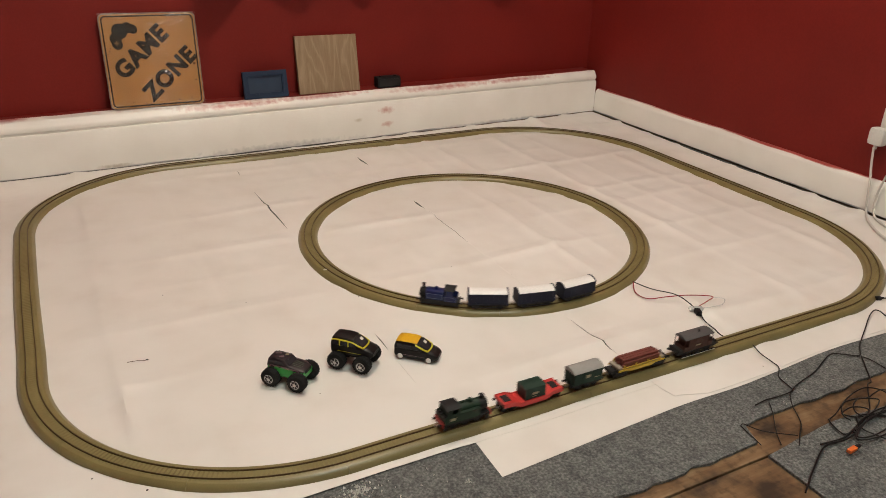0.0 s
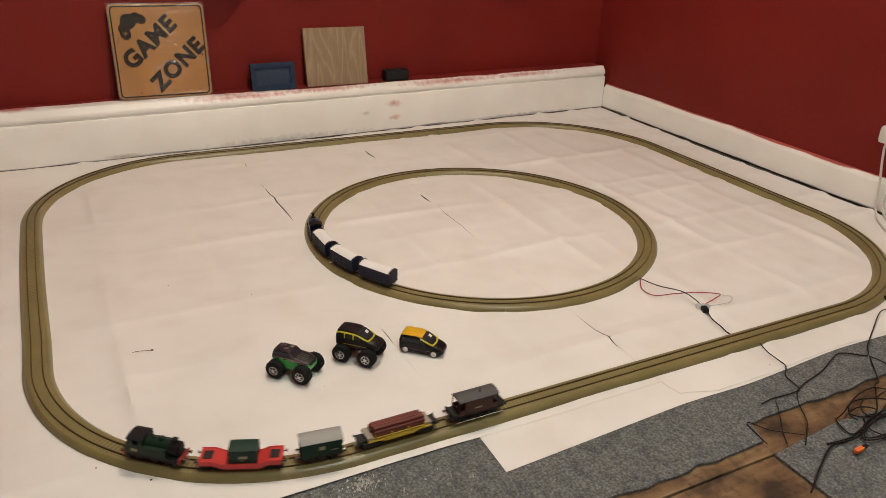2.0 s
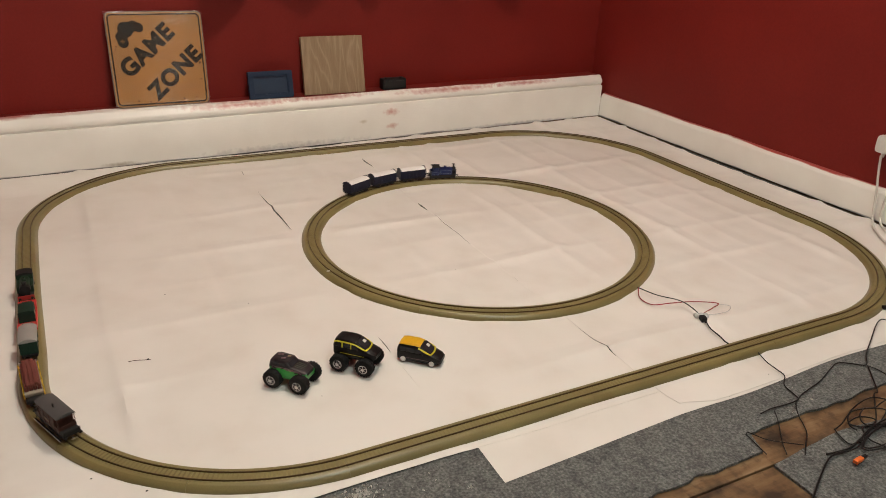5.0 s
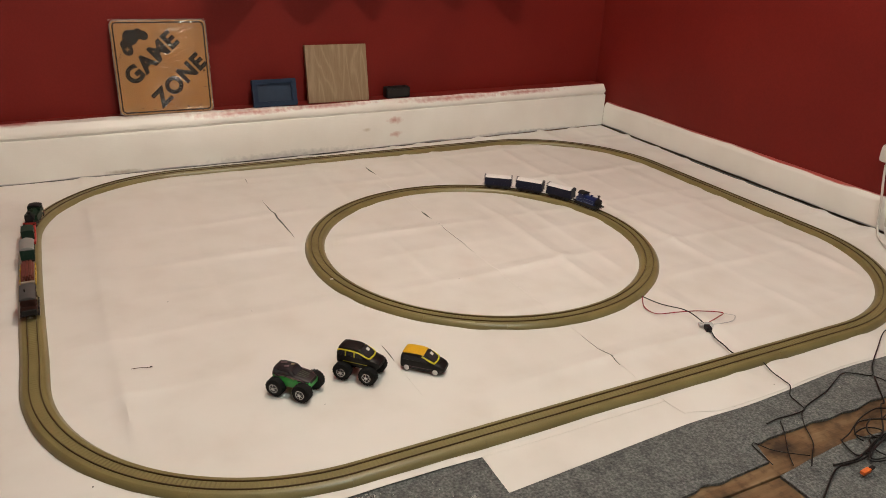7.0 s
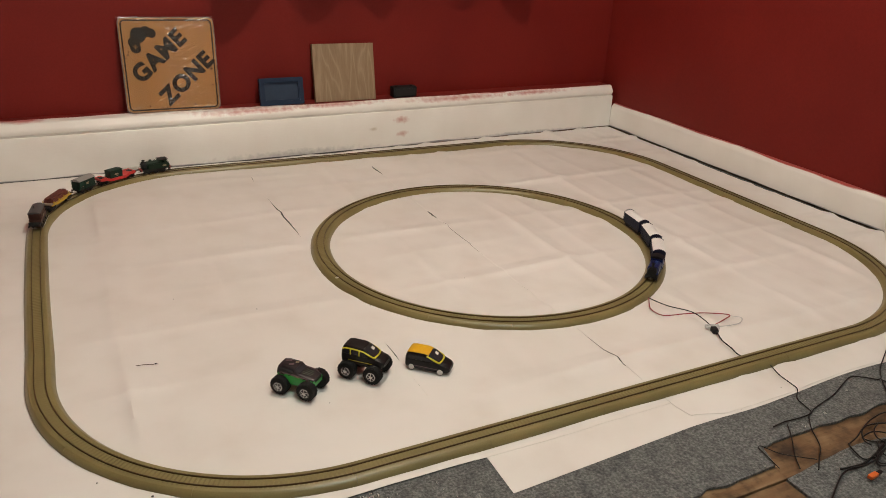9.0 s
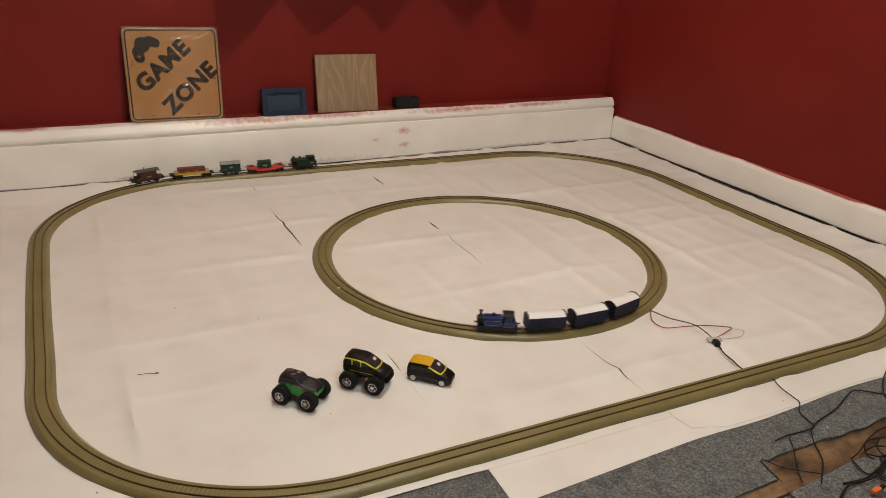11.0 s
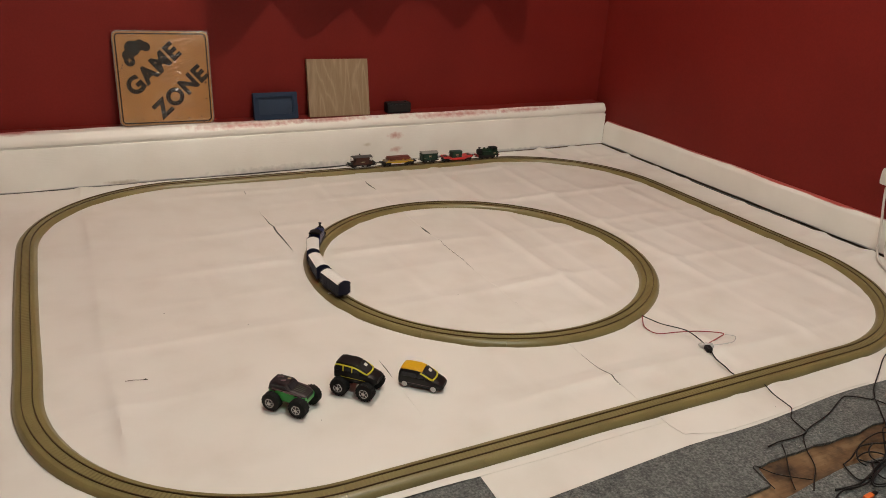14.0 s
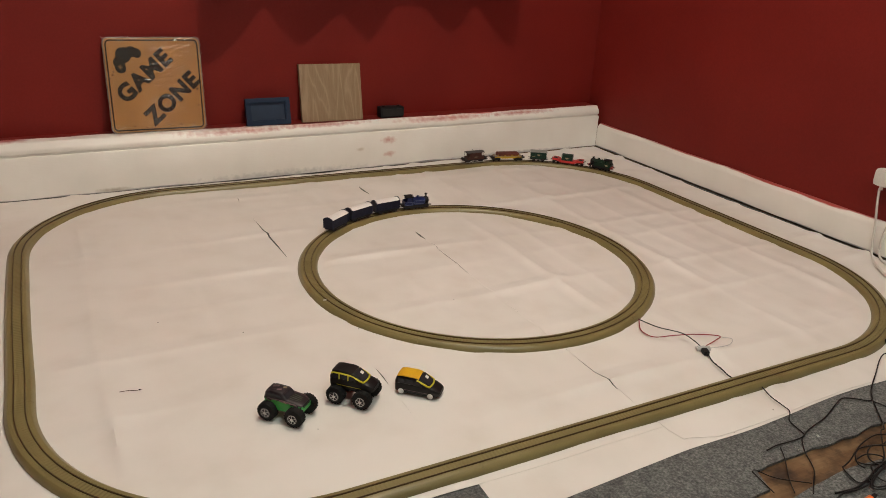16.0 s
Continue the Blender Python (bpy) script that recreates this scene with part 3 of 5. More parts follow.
    sheet("carpet_offcut", lambda u, v: (0.045 + u * 1.1, -1.9 + v * (e2(0.045 + u * 1.1) + 1.9)), 60, 6, lambda x, y: -0.0056, 0.0052, CARPET, "grey carpet offcut lying on the boards", "carpet")


# ---- track ----
def railway(name, line, length, pieces, label, singles=0.0):
    top = thing(name, label, "model railway")
    bed = [(-0.0250, -0.005), (0.0250, -0.005), (0.0246, 0.0022), (0.0185, BED_TOP - 0.0006), (0.0172, BED_TOP), (-0.0172, BED_TOP), (-0.0185, BED_TOP - 0.0006), (-0.0246, 0.0022)]
    for i in range(pieces):
        bm = sweep(B(), line, length * i / pieces + 0.0002, length * (i + 1) / pieces - 0.0002, 0.02, bed)
        part("foam_trackbed", bm, FOAM, top, smooth=50)
    for side in (-1, 1):
        o = side * 0.00885
        rail = [(o - 0.0010, BED_TOP - 0.0005), (o + 0.0010, BED_TOP - 0.0005), (o + 0.0005, BED_TOP + 0.0010), (o + 0.0006, RAIL_TOP), (o - 0.0006, RAIL_TOP), (o - 0.0005, BED_TOP + 0.0010)]
        part("rail", sweep(B(), line, 0.0, length, 0.02, rail), RAIL, top, "tarnished nickel rail")
    n = int(length / 0.0072)
    single = int(singles / 0.0072)
    corner = [(-0.0014, -0.0128), (0.0014, -0.0128), (0.0014, 0.0128), (-0.0014, 0.0128)]
    sides = [(4, 5, 6, 7), (0, 1, 5, 4), (1, 2, 6, 5), (2, 3, 7, 6), (3, 0, 4, 7)]
    one = bpy.data.meshes.new("sleeper")
    one.from_pydata([(u, v, z) for z in (-0.001, 0.0003) for u, v in corner], [], sides)
    one.materials.append(SLEEPER)
    verts, faces = [], []
    for i in range(n):
        x, y, h = line(length * (i + 0.5) / n)
        if i < single:
            ob = new("sleeper", one)
            ob.parent, ob.matrix_basis = top, pose(x, y, BED_TOP, 0, 0, math.degrees(h))
            continue
        k = len(verts)
        c, s = math.cos(h), math.sin(h)
        verts += [(x + u * c - v * s, y + u * s + v * c, BED_TOP + z) for z in (-0.001, 0.00015) for u, v in corner]
        faces += [tuple(k + q for q in f) for f in sides]
    me = bpy.data.meshes.new("sleeper_strip")
    me.from_pydata(verts, [], faces)
    me.materials.append(SLEEPER)
    ob = tagged(new("sleeper_strip", me), "olive brown plastic sleepers", kind="stuff")
    ob.parent = top
    return top


# ---- rolling stock: x forwards, z up from the rail top ----
def wheelset(parent, x, r=0.0062):
    bm = B()
    rod(bm, x, 0, r, 0.0012, 0.020, "y", 8)
    for s in (-1, 1):
        rod(bm, x, s * 0.0082, r, r, 0.0026, "y", 18)
        rod(bm, x, s * 0.0071, r, r + 0.0009, 0.0008, "y", 18)
    part("wheelset", bm, CHASSIS, parent, "", 40)


def coupling(parent, x, sign):
    bm = B()
    box(bm, x + sign * 0.003, 0, 0.0075, 0.008, 0.0025, 0.0015, 0.0004)
    box(bm, x + sign * 0.0065, 0, 0.0085, 0.001, 0.010, 0.0012)
    box(bm, x + sign * 0.0058, 0, 0.0092, 0.0012, 0.002, 0.003)
    part("coupling", bm, STEEL, parent, "small metal hook coupling")


def buffers(parent, x, sign, y=0.0115, z=0.0135):
    for s in (-1, 1):
        bm = B()
        rod(bm, x + sign * 0.002, s * y, z, 0.0011, 0.004, "x", 10)
        rod(bm, x + sign * 0.0044, s * y, z, 0.0026, 0.0009, "x", 14)
        part("buffer", bm, CHASSIS, parent)


def underframe(parent, half, wheels, y=0.0125, r=0.0062):
    bm = B()
    box(bm, 0, 0, 0.0125, 2 * half, 0.023, 0.004, 0.0004)
    for s in (-1, 1):
        box(bm, 0, s * y, 0.0125, 2 * half, 0.0014, 0.0048, 0.0003)
        for x in wheels:
            prism(bm, [(x - 0.007, 0.0105), (x + 0.007, 0.0105), (x + 0.0022, 0.0045), (x - 0.0022, 0.0045)], s * y - 0.001, s * y + 0.001)
        box(bm, 0, s * (y + 0.0006), 0.0072, 0.012, 0.001, 0.005, 0.0003)
    part("underframe", bm, CHASSIS, parent, "black plastic underframe")
    for x in wheels:
        wheelset(parent, x, r)
    for s in (-1, 1):
        coupling(parent, s * half, s)
        buffers(parent, s * half, s)


def blue_loco():
    top = thing("tank_locomotive", "small royal blue saddle-boilered toy tank locomotive on the inner ring", "model locomotive")
    bm = B()
    box(bm, -0.001, 0, 0.0135, 0.084, 0.027, 0.004, 0.0006)
    for s in (-1, 1):
        box(bm, 0.040, s * 0.0, 0.0138, 0.003, 0.029, 0.0065, 0.0005) if s > 0 else box(bm, -0.043, 0, 0.0138, 0.003, 0.029, 0.0065, 0.0005)
        box(bm, 0.0, s * 0.0128, 0.0105, 0.074, 0.0016, 0.0105, 0.0004)
        for x in (-0.040, 0.036):
            box(bm, x, s * 0.0135, 0.0085, 0.006, 0.002, 0.007, 0.0003)
    part("running_plate", bm, CHASSIS, top, "black running plate and frames", 40)
    bm = B()
    rod(bm, 0.013, 0, 0.0265, 0.0095, 0.050, "x", 28)
    part("boiler", bm, BLUE, top, "", 40)
    bm = B()
    prism(bm, [(-0.0125, 0.0155), (0.0125, 0.0155), (0.0135, 0.018), (0.0135, 0.031), (0.0115, 0.0345), (0.006, 0.0365), (-0.006, 0.0365), (-0.0115, 0.0345), (-0.0135, 0.031), (-0.0135, 0.018)], -0.010, 0.028, "yz", 0.0006)
    tank = part("saddle_tank", bm, BLUE, top, "royal blue lined saddle tank", 35)
    for s in (-1, 1):
        bm = B()
        for z, x0, x1 in ((0.0195, -0.008, 0.026), (0.0295, -0.008, 0.026)):
            box(bm, (x0 + x1) / 2, s * 0.0137, z, x1 - x0, 0.0004, 0.0006)
        for x in (-0.008, 0.026):
            box(bm, x, s * 0.0137, 0.0245, 0.0006, 0.0004, 0.010)
        part("lining", bm, LINING, tank, "thin pale blue panel lining")
    bm = B()
    rod(bm, 0.0355, 0, 0.0262, 0.0107, 0.012, "x", 28, bevel=0.0006)
    rod(bm, 0.0420, 0, 0.0262, 0.0085, 0.0018, "x", 24)
    part("smokebox", bm, BLACK, top, "black smokebox", 40)
    bm = B()
    rod(bm, 0.0352, 0, 0.0405, 0.0027, 0.012, "z", 16, 0.0031)
    rod(bm, 0.0352, 0, 0.0468, 0.0042, 0.0016, "z", 16, bevel=0.0003)
    rod(bm, 0.0352, 0, 0.0372, 0.0048, 0.002, "z", 16, 0.003)
    part("chimney", bm, BLACK, top, "tall black chimney", 40)
    bm = B()
    rod(bm, 0.008, 0, 0.0380, 0.0042, 0.004, "z", 16)
    ball(bm, 0.008, 0, 0.0400, 0.0042, 1, 1, 0.7)
    part("dome", bm, BLUE, top, "", 40)
    bm = B()
    for s in (-1, 1):
        prism(bm, [(-0.038, 0.0155), (-0.012, 0.0155), (-0.012, 0.028), (-0.016, 0.030), (-0.016, 0.038), (-0.019, 0.042), (-0.029, 0.042), (-0.031, 0.038), (-0.031, 0.030), (-0.038, 0.027)], s * 0.0142 - 0.0006, s * 0.0142 + 0.0006)
    box(bm, -0.0125, 0, 0.030, 0.001, 0.028, 0.028)
    box(bm, -0.0385, 0, 0.0215, 0.001, 0.028, 0.012)
    cab = part("cab", bm, BLUE, top, "blue open-sided cab")
    for s in (-1, 1):
        bm = B()
        box(bm, -0.024, s * 0.0150, 0.0175, 0.020, 0.0003, 0.0005), box(bm, -0.024, s * 0.0150, 0.0260, 0.020, 0.0003, 0.0005)
        box(bm, -0.034, s * 0.0150, 0.0217, 0.0005, 0.0003, 0.009), box(bm, -0.014, s * 0.0150, 0.0217, 0.0005, 0.0003, 0.009)
        part("lining", bm, LINING, cab, "thin pale blue panel lining")
    bm = B()
    prism(bm, arch(0.0156, 0.0418, 0.0048, 12, 0.0408), -0.0345, -0.0110, "yz")
    part("cab_roof", bm, BLACK, top, "black bowed cab roof", 30)
    for x in (-0.022, 0.0, 0.020):
        wheelset(top, x, 0.0072)
    for s in (-1, 1):
        for y in (-1, 1):
            bm = B()
            rod(bm, (0.0425 if s > 0 else -0.0445) + s * 0.002, y * 0.0112, 0.0138, 0.0013, 0.005, "x", 10)
            rod(bm, (0.0425 if s > 0 else -0.0445) + s * 0.0045, y * 0.0112, 0.0138, 0.0032, 0.0012, "x", 14)
            part("buffer", bm, CHASSIS, top)
    coupling(top, -0.043, -1), coupling(top, 0.040, 1)
    settle(top, 0.0025)
    return top


def settle(top, drop):
    """Lower all but the wheelsets and couplings."""
    for ob in top.children_recursive:
        if not ob.name.startswith(("wheelset", "coupling")):
            ob.data.transform(Matrix.Translation((0, 0, -drop)))


def blue_coach():
    top = thing("toy_coach", "navy blue four-wheel toy coach with white roof", "model coach", "coaches behind the blue locomotive")
    bm = B()
    box(bm, 0, 0, 0.0268, 0.084, 0.0300, 0.0256, 0.0010)
    body = part("body", bm, NAVY, top, "navy moulded coach body")
    for s in (-1, 1):
        bm = B()
        box(bm, 0, s * 0.0153, 0.0165, 0.083, 0.0010, 0.0014, 0.0003)
        for i in range(7):
            box(bm, -0.036 + 0.012 * i, s * 0.0152, 0.0265, 0.0010, 0.0010, 0.022)
        part("side_beading", bm, NAVY, body)
    bm = B()
    prism(bm, arch(0.0153, 0.0397, 0.0056, 14, 0.0388), -0.0405, 0.0405, "yz")
    part("roof", bm, COACH_ROOF, top, "white bowed roof", 25)
    for s in (-1, 1):
        bm = B()
        prism(bm, arch(0.0158, 0.0404, 0.0066, 14, 0.0135), s * 0.0420 - 0.0011, s * 0.0420 + 0.0011, "yz")
        part("end_wall", bm, NAVY, top, "navy arched end wall", 25)
    bm = B()
    box(bm, 0, 0, 0.0120, 0.082, 0.0260, 0.0050, 0.0006)
    for s in (-1, 1):
        box(bm, 0, s * 0.0135, 0.0070, 0.070, 0.0016, 0.0022, 0.0004)
        for x in (-0.026, 0.026):
            prism(bm, [(x - 0.008, 0.0105), (x + 0.008, 0.0105), (x + 0.003, 0.0040), (x - 0.003, 0.0040)], s * 0.0125 - 0.001, s * 0.0125 + 0.001)
    part("underframe", bm, CHASSIS, top, "black plastic underframe")
    for x in (-0.026, 0.026):
        wheelset(top, x)
    for s in (-1, 1):
        coupling(top, s * 0.0425, s)
    settle(top, 0.0032)
    return top


def green_loco():
    top = thing("tank_locomotive", "bottle green toy tank locomotive with red buffer beams running bunker first", "model locomotive")
    bm = B()
    box(bm, 0, 0, 0.0140, 0.088, 0.0290, 0.0030, 0.0005)
    for s in (-1, 1):
        box(bm, 0, s * 0.0100, 0.0095, 0.066, 0.0016, 0.008, 0.0004)
        for x in (-0.038, 0.040):
            box(bm, x, s * 0.0140, 0.0085, 0.007, 0.002, 0.008, 0.0003)
    part("running_plate", bm, CHASSIS, top, "black running plate and frames")
    for s in (-1, 1):
        bm = B()
        box(bm, s * 0.0445, 0, 0.0140, 0.002, 0.0310, 0.0085, 0.0004)
        part("buffer_beam", bm, BUFFER_RED, top, "red buffer beam")
        buffers(top, s * 0.0455, s, 0.0112, 0.0142)
    bm = B()
    for s in (-1, 1):
        prism(bm, [(-0.024, 0.0155), (0.043, 0.0155), (0.043, 0.0275), (0.038, 0.0290), (0.036, 0.0415), (0.028, 0.0415), (0.028, 0.033), (0.022, 0.031), (0.019, 0.033), (0.017, 0.0415), (0.013, 0.0415), (0.013, 0.0300), (-0.024, 0.0300)], s * 0.0148 - 0.0007, s * 0.0148 + 0.0007)
    box(bm, -0.005, 0, 0.0296, 0.037, 0.0296, 0.001)
    box(bm, -0.0236, 0, 0.0225, 0.001, 0.0290, 0.014)
    box(bm, 0.0425, 0, 0.0215, 0.001, 0.0290, 0.012), box(bm, 0.0365, 0, 0.035, 0.001, 0.0290, 0.014), box(bm, 0.0135, 0, 0.035, 0.001, 0.0290, 0.014)
    tank = part("side_tank", bm, GREEN, top, "green side tanks and cab sheets")
    for s in (-1, 1):
        bm = B()
        box(bm, 0.027, s * 0.0157, 0.0225, 0.010, 0.0003, 0.005)
        part("number_patch", bm, CREAM, tank, "small worn cream patch")
    bm = B()
    rod(bm, -0.008, 0, 0.0285, 0.0098, 0.046, "x", 28)
    part("boiler", bm, GREEN, top, "", 40)
    bm = B()
    rod(bm, -0.0335, 0, 0.0275, 0.0108, 0.014, "x", 28, bevel=0.0006)
    box(bm, -0.0335, 0, 0.019, 0.014, 0.016, 0.008)
    rod(bm, -0.0412, 0, 0.0275, 0.0085, 0.0018, "x", 24, 0.0075)
    part("smokebox", bm, BLACK, top, "black smokebox with door", 40)
    bm = B()
    rod(bm, -0.0335, 0, 0.0400, 0.0042, 0.006, "z", 16, 0.0038), rod(bm, -0.0335, 0, 0.0432, 0.0050, 0.0015, "z", 16, bevel=0.0003)
    part("chimney", bm, BLACK, top, "short black chimney", 40)
    bm = B()
    rod(bm, -0.012, 0, 0.0390, 0.0045, 0.005, "z", 16), ball(bm, -0.012, 0, 0.0412, 0.0045, 1, 1, 0.6)
    rod(bm, 0.002, 0, 0.0390, 0.0020, 0.004, "z", 12)
    part("dome", bm, GREEN, top, "", 40)
    bm = B()
    prism(bm, arch(0.0157, 0.0412, 0.0034, 12, 0.0400), 0.0120, 0.0380, "yz")
    part("cab_roof", bm, BLACK, top, "black bowed cab roof", 30)
    bm = B()
    for i in range(14):
        box(bm, 0.0395 + 0.002 * math.sin(i * 2.4), 0.010 * math.sin(i * 1.7), 0.0275 + 0.0012 * math.cos(i), 0.004, 0.004, 0.003, 0.0005)
    part("coal", bm, BLACK, top, "heap of black coal")
    for x in (-0.022, 0.0, 0.024):
        wheelset(top, x, 0.0075)
    for s in (-1, 1):
        coupling(top, s * 0.0450, s)
    return top


def well_wagon():
    top = thing("well_wagon", "bright red well wagon of the green train", "model wagon")
    deck = [(-0.060, 0.0145), (-0.060, 0.0205), (-0.040, 0.0200), (-0.026, 0.0140), (0.026, 0.0140), (0.040, 0.0200), (0.060, 0.0205), (0.060, 0.0145), (0.040, 0.0135), (0.026, 0.0075), (-0.026, 0.0075), (-0.040, 0.0135)]
    bm = B()
    prism(bm, deck, -0.0155, 0.0155)
    body = part("deck", bm, WAGON_RED, top, "bright red stepped deck")
    for s in (-1, 1):
        bm = B()
        prism(bm, [(x, z + (0.0012 if i in (1, 2, 3, 4, 5, 6) else -0.0008)) for i, (x, z) in enumerate(deck)], s * 0.0160 - 0.0007, s * 0.0160 + 0.0007)
        part("side_sill", bm, WAGON_RED, body)
        bm = B()
        box(bm, s * 0.0485, 0, 0.0208, 0.014, 0.018, 0.0008, 0.0002)
        part("deck_plate", bm, CHASSIS, body, "worn dark deck plate")
        bm = B()
        box(bm, s * 0.046, 0, 0.0095, 0.026, 0.022, 0.006, 0.0006)
        part("bogie", bm, CHASSIS, top, "black bogie frame")
        for d in (-0.009, 0.009):
            wheelset(top, s * 0.046 + d, 0.0052)
        coupling(top, s * 0.060, s), buffers(top, s * 0.0605, s, 0.0112, 0.0165)
    return top


def container(parent_name="freight_container"):
    top = thing(parent_name, "dark green box container riding in the red well wagon", "model container")
    bm = B()
    box(bm, 0, 0, 0.0112, 0.041, 0.027, 0.0224, 0.0008)
    part("body", bm, VAN_GREEN, top, "dark green ribbed container body")
    bm = B()
    prism(bm, arch(0.0138, 0.0224, 0.0022, 10, 0.0216), -0.0208, 0.0208, "yz")
    part("lid", bm, VAN_GREEN, top, "", 25)
    for s in (-1, 1):
        bm = B()
        box(bm, 0.0, s * 0.0137, 0.0105, 0.012, 0.0004, 0.0045), box(bm, 0.002, s * 0.0137, 0.0050, 0.008, 0.0004, 0.0010)
        part("printed_mark", bm, CREAM, top, "faded cream printed mark")
        for x in (-0.0200, 0.0, 0.0200):
            if x:
                bm = B()
                box(bm, x, s * 0.0138, 0.0112, 0.0012, 0.0008, 0.0215)
                part("corner_post", bm, VAN_GREEN, top)
    return top


def goods_van():
    top = thing("goods_van", "dark green goods van with pale grey bowed roof", "model wagon")
    bm = B()
    box(bm, 0, 0, 0.0290, 0.070, 0.0290, 0.0290, 0.0006)
    body = part("body", bm, VAN_GREEN, top, "dark green planked van body")
    for s in (-1, 1):
        bm = B()
        for i in range(5):
            box(bm, 0, s * 0.0146, 0.0170 + 0.0055 * i, 0.069, 0.0004, 0.0006)
        for x in (-0.0345, -0.011, 0.011, 0.0345):
            box(bm, x, s * 0.0148, 0.0290, 0.0014, 0.0010, 0.0285)
        part("side_strapping", bm, VAN_GREEN, body)
        bm = B()
        box(bm, 0.0, s * 0.01475, 0.0300, 0.010, 0.0006, 0.007), box(bm, -0.022, s * 0.0147, 0.0235, 0.012, 0.0005, 0.0012)
        part("printed_mark", bm, CREAM, body, "faded buff printed mark")
        bm = B()
        for y in (-0.0095, 0.0, 0.0095):
            box(bm, s * 0.0354, y, 0.029, 0.0010, 0.0014, 0.0285)
        part("end_stanchion", bm, VAN_GREEN, body)
    bm = B()
    prism(bm, arch(0.0164, 0.0432, 0.0068, 14, 0.0422), -0.0372, 0.0372, "yz")
    part("roof", bm, GREY_ROOF, top, "pale grey bowed roof", 25)
    underframe(top, 0.0370, (-0.020, 0.020))
    for ob in top.children_recursive:
        ob.data.transform(Matrix.Diagonal((0.87, 0.96, 0.89, 1)))
    return top


def timber_wagon():
    top = thing("flat_wagon", "yellow-framed flat wagon with grey buff deck", "model wagon")
    bm = B()
    box(bm, 0, 0, 0.0175, 0.106, 0.0270, 0.003, 0.0005)
    part("deck", bm, WAGON_DECK, top, "grey buff wagon deck")
    for s in (-1, 1):
        bm = B()
        box(bm, 0, s * 0.0150, 0.0160, 0.108, 0.0022, 0.0030, 0.0004), box(bm, 0, s * 0.0150, 0.0205, 0.090, 0.0014, 0.0016, 0.0003)
        prism(bm, [(-0.034, 0.0146), (0.034, 0.0146), (0.024, 0.0110), (-0.024, 0.0110)], s * 0.0150 - 0.0008, s * 0.0150 + 0.0008)
        part("side_frame", bm, YELLOW, top, "yellow side girder")
        for x in (-0.042, -0.014, 0.014, 0.042):
            bm = B()
            box(bm, x, s * 0.0152, 0.0205, 0.0018, 0.0022, 0.010, 0.0003)
            part("stanchion", bm, YELLOW, top)
        bm = B()
        box(bm, s * 0.0500, 0, 0.0205, 0.0090, 0.0280, 0.0035, 0.0006)
        part("end_board", bm, WAGON_DECK, top)
        bm = B()
        box(bm, s * 0.0450, 0, 0.0095, 0.030, 0.022, 0.008, 0.0008)
        for y in (-1, 1):
            prism(bm, [(s * 0.045 - 0.015, 0.012), (s * 0.045 + 0.015, 0.012), (s * 0.045 + 0.011, 0.005), (s * 0.045 - 0.011, 0.005)], y * 0.0125 - 0.001, y * 0.0125 + 0.001)
        box(bm, s * 0.0610, 0, 0.0135, 0.012, 0.020, 0.006, 0.0006)
        part("bogie", bm, CHASSIS, top, "black bogie frame")
        for d in (-0.010, 0.010):
            wheelset(top, s * 0.045 + d, 0.0055)
        buffers(top, s * 0.0640, s, 0.0112, 0.0145), coupling(top, s * 0.0640, s)
    return top


def timber_load():
    top = thing("timber_load", "stack of red-brown timber baulks lying on the yellow wagon", "model timber")
    for row, count in ((0, 4), (1, 4), (2, 3)):
        for i in range(count):
            bm = B()
            y = (i - (count - 1) / 2) * 0.0064
            box(bm, 0.0008 * ((i * 7 + row * 3) % 4 - 1.5), y, 0.0026 + row * 0.0048, 0.086 - 0.0015 * ((i + row) % 3), 0.0059, 0.0045, 0.0007)
            part("baulk", bm, LOG, top)
    return top


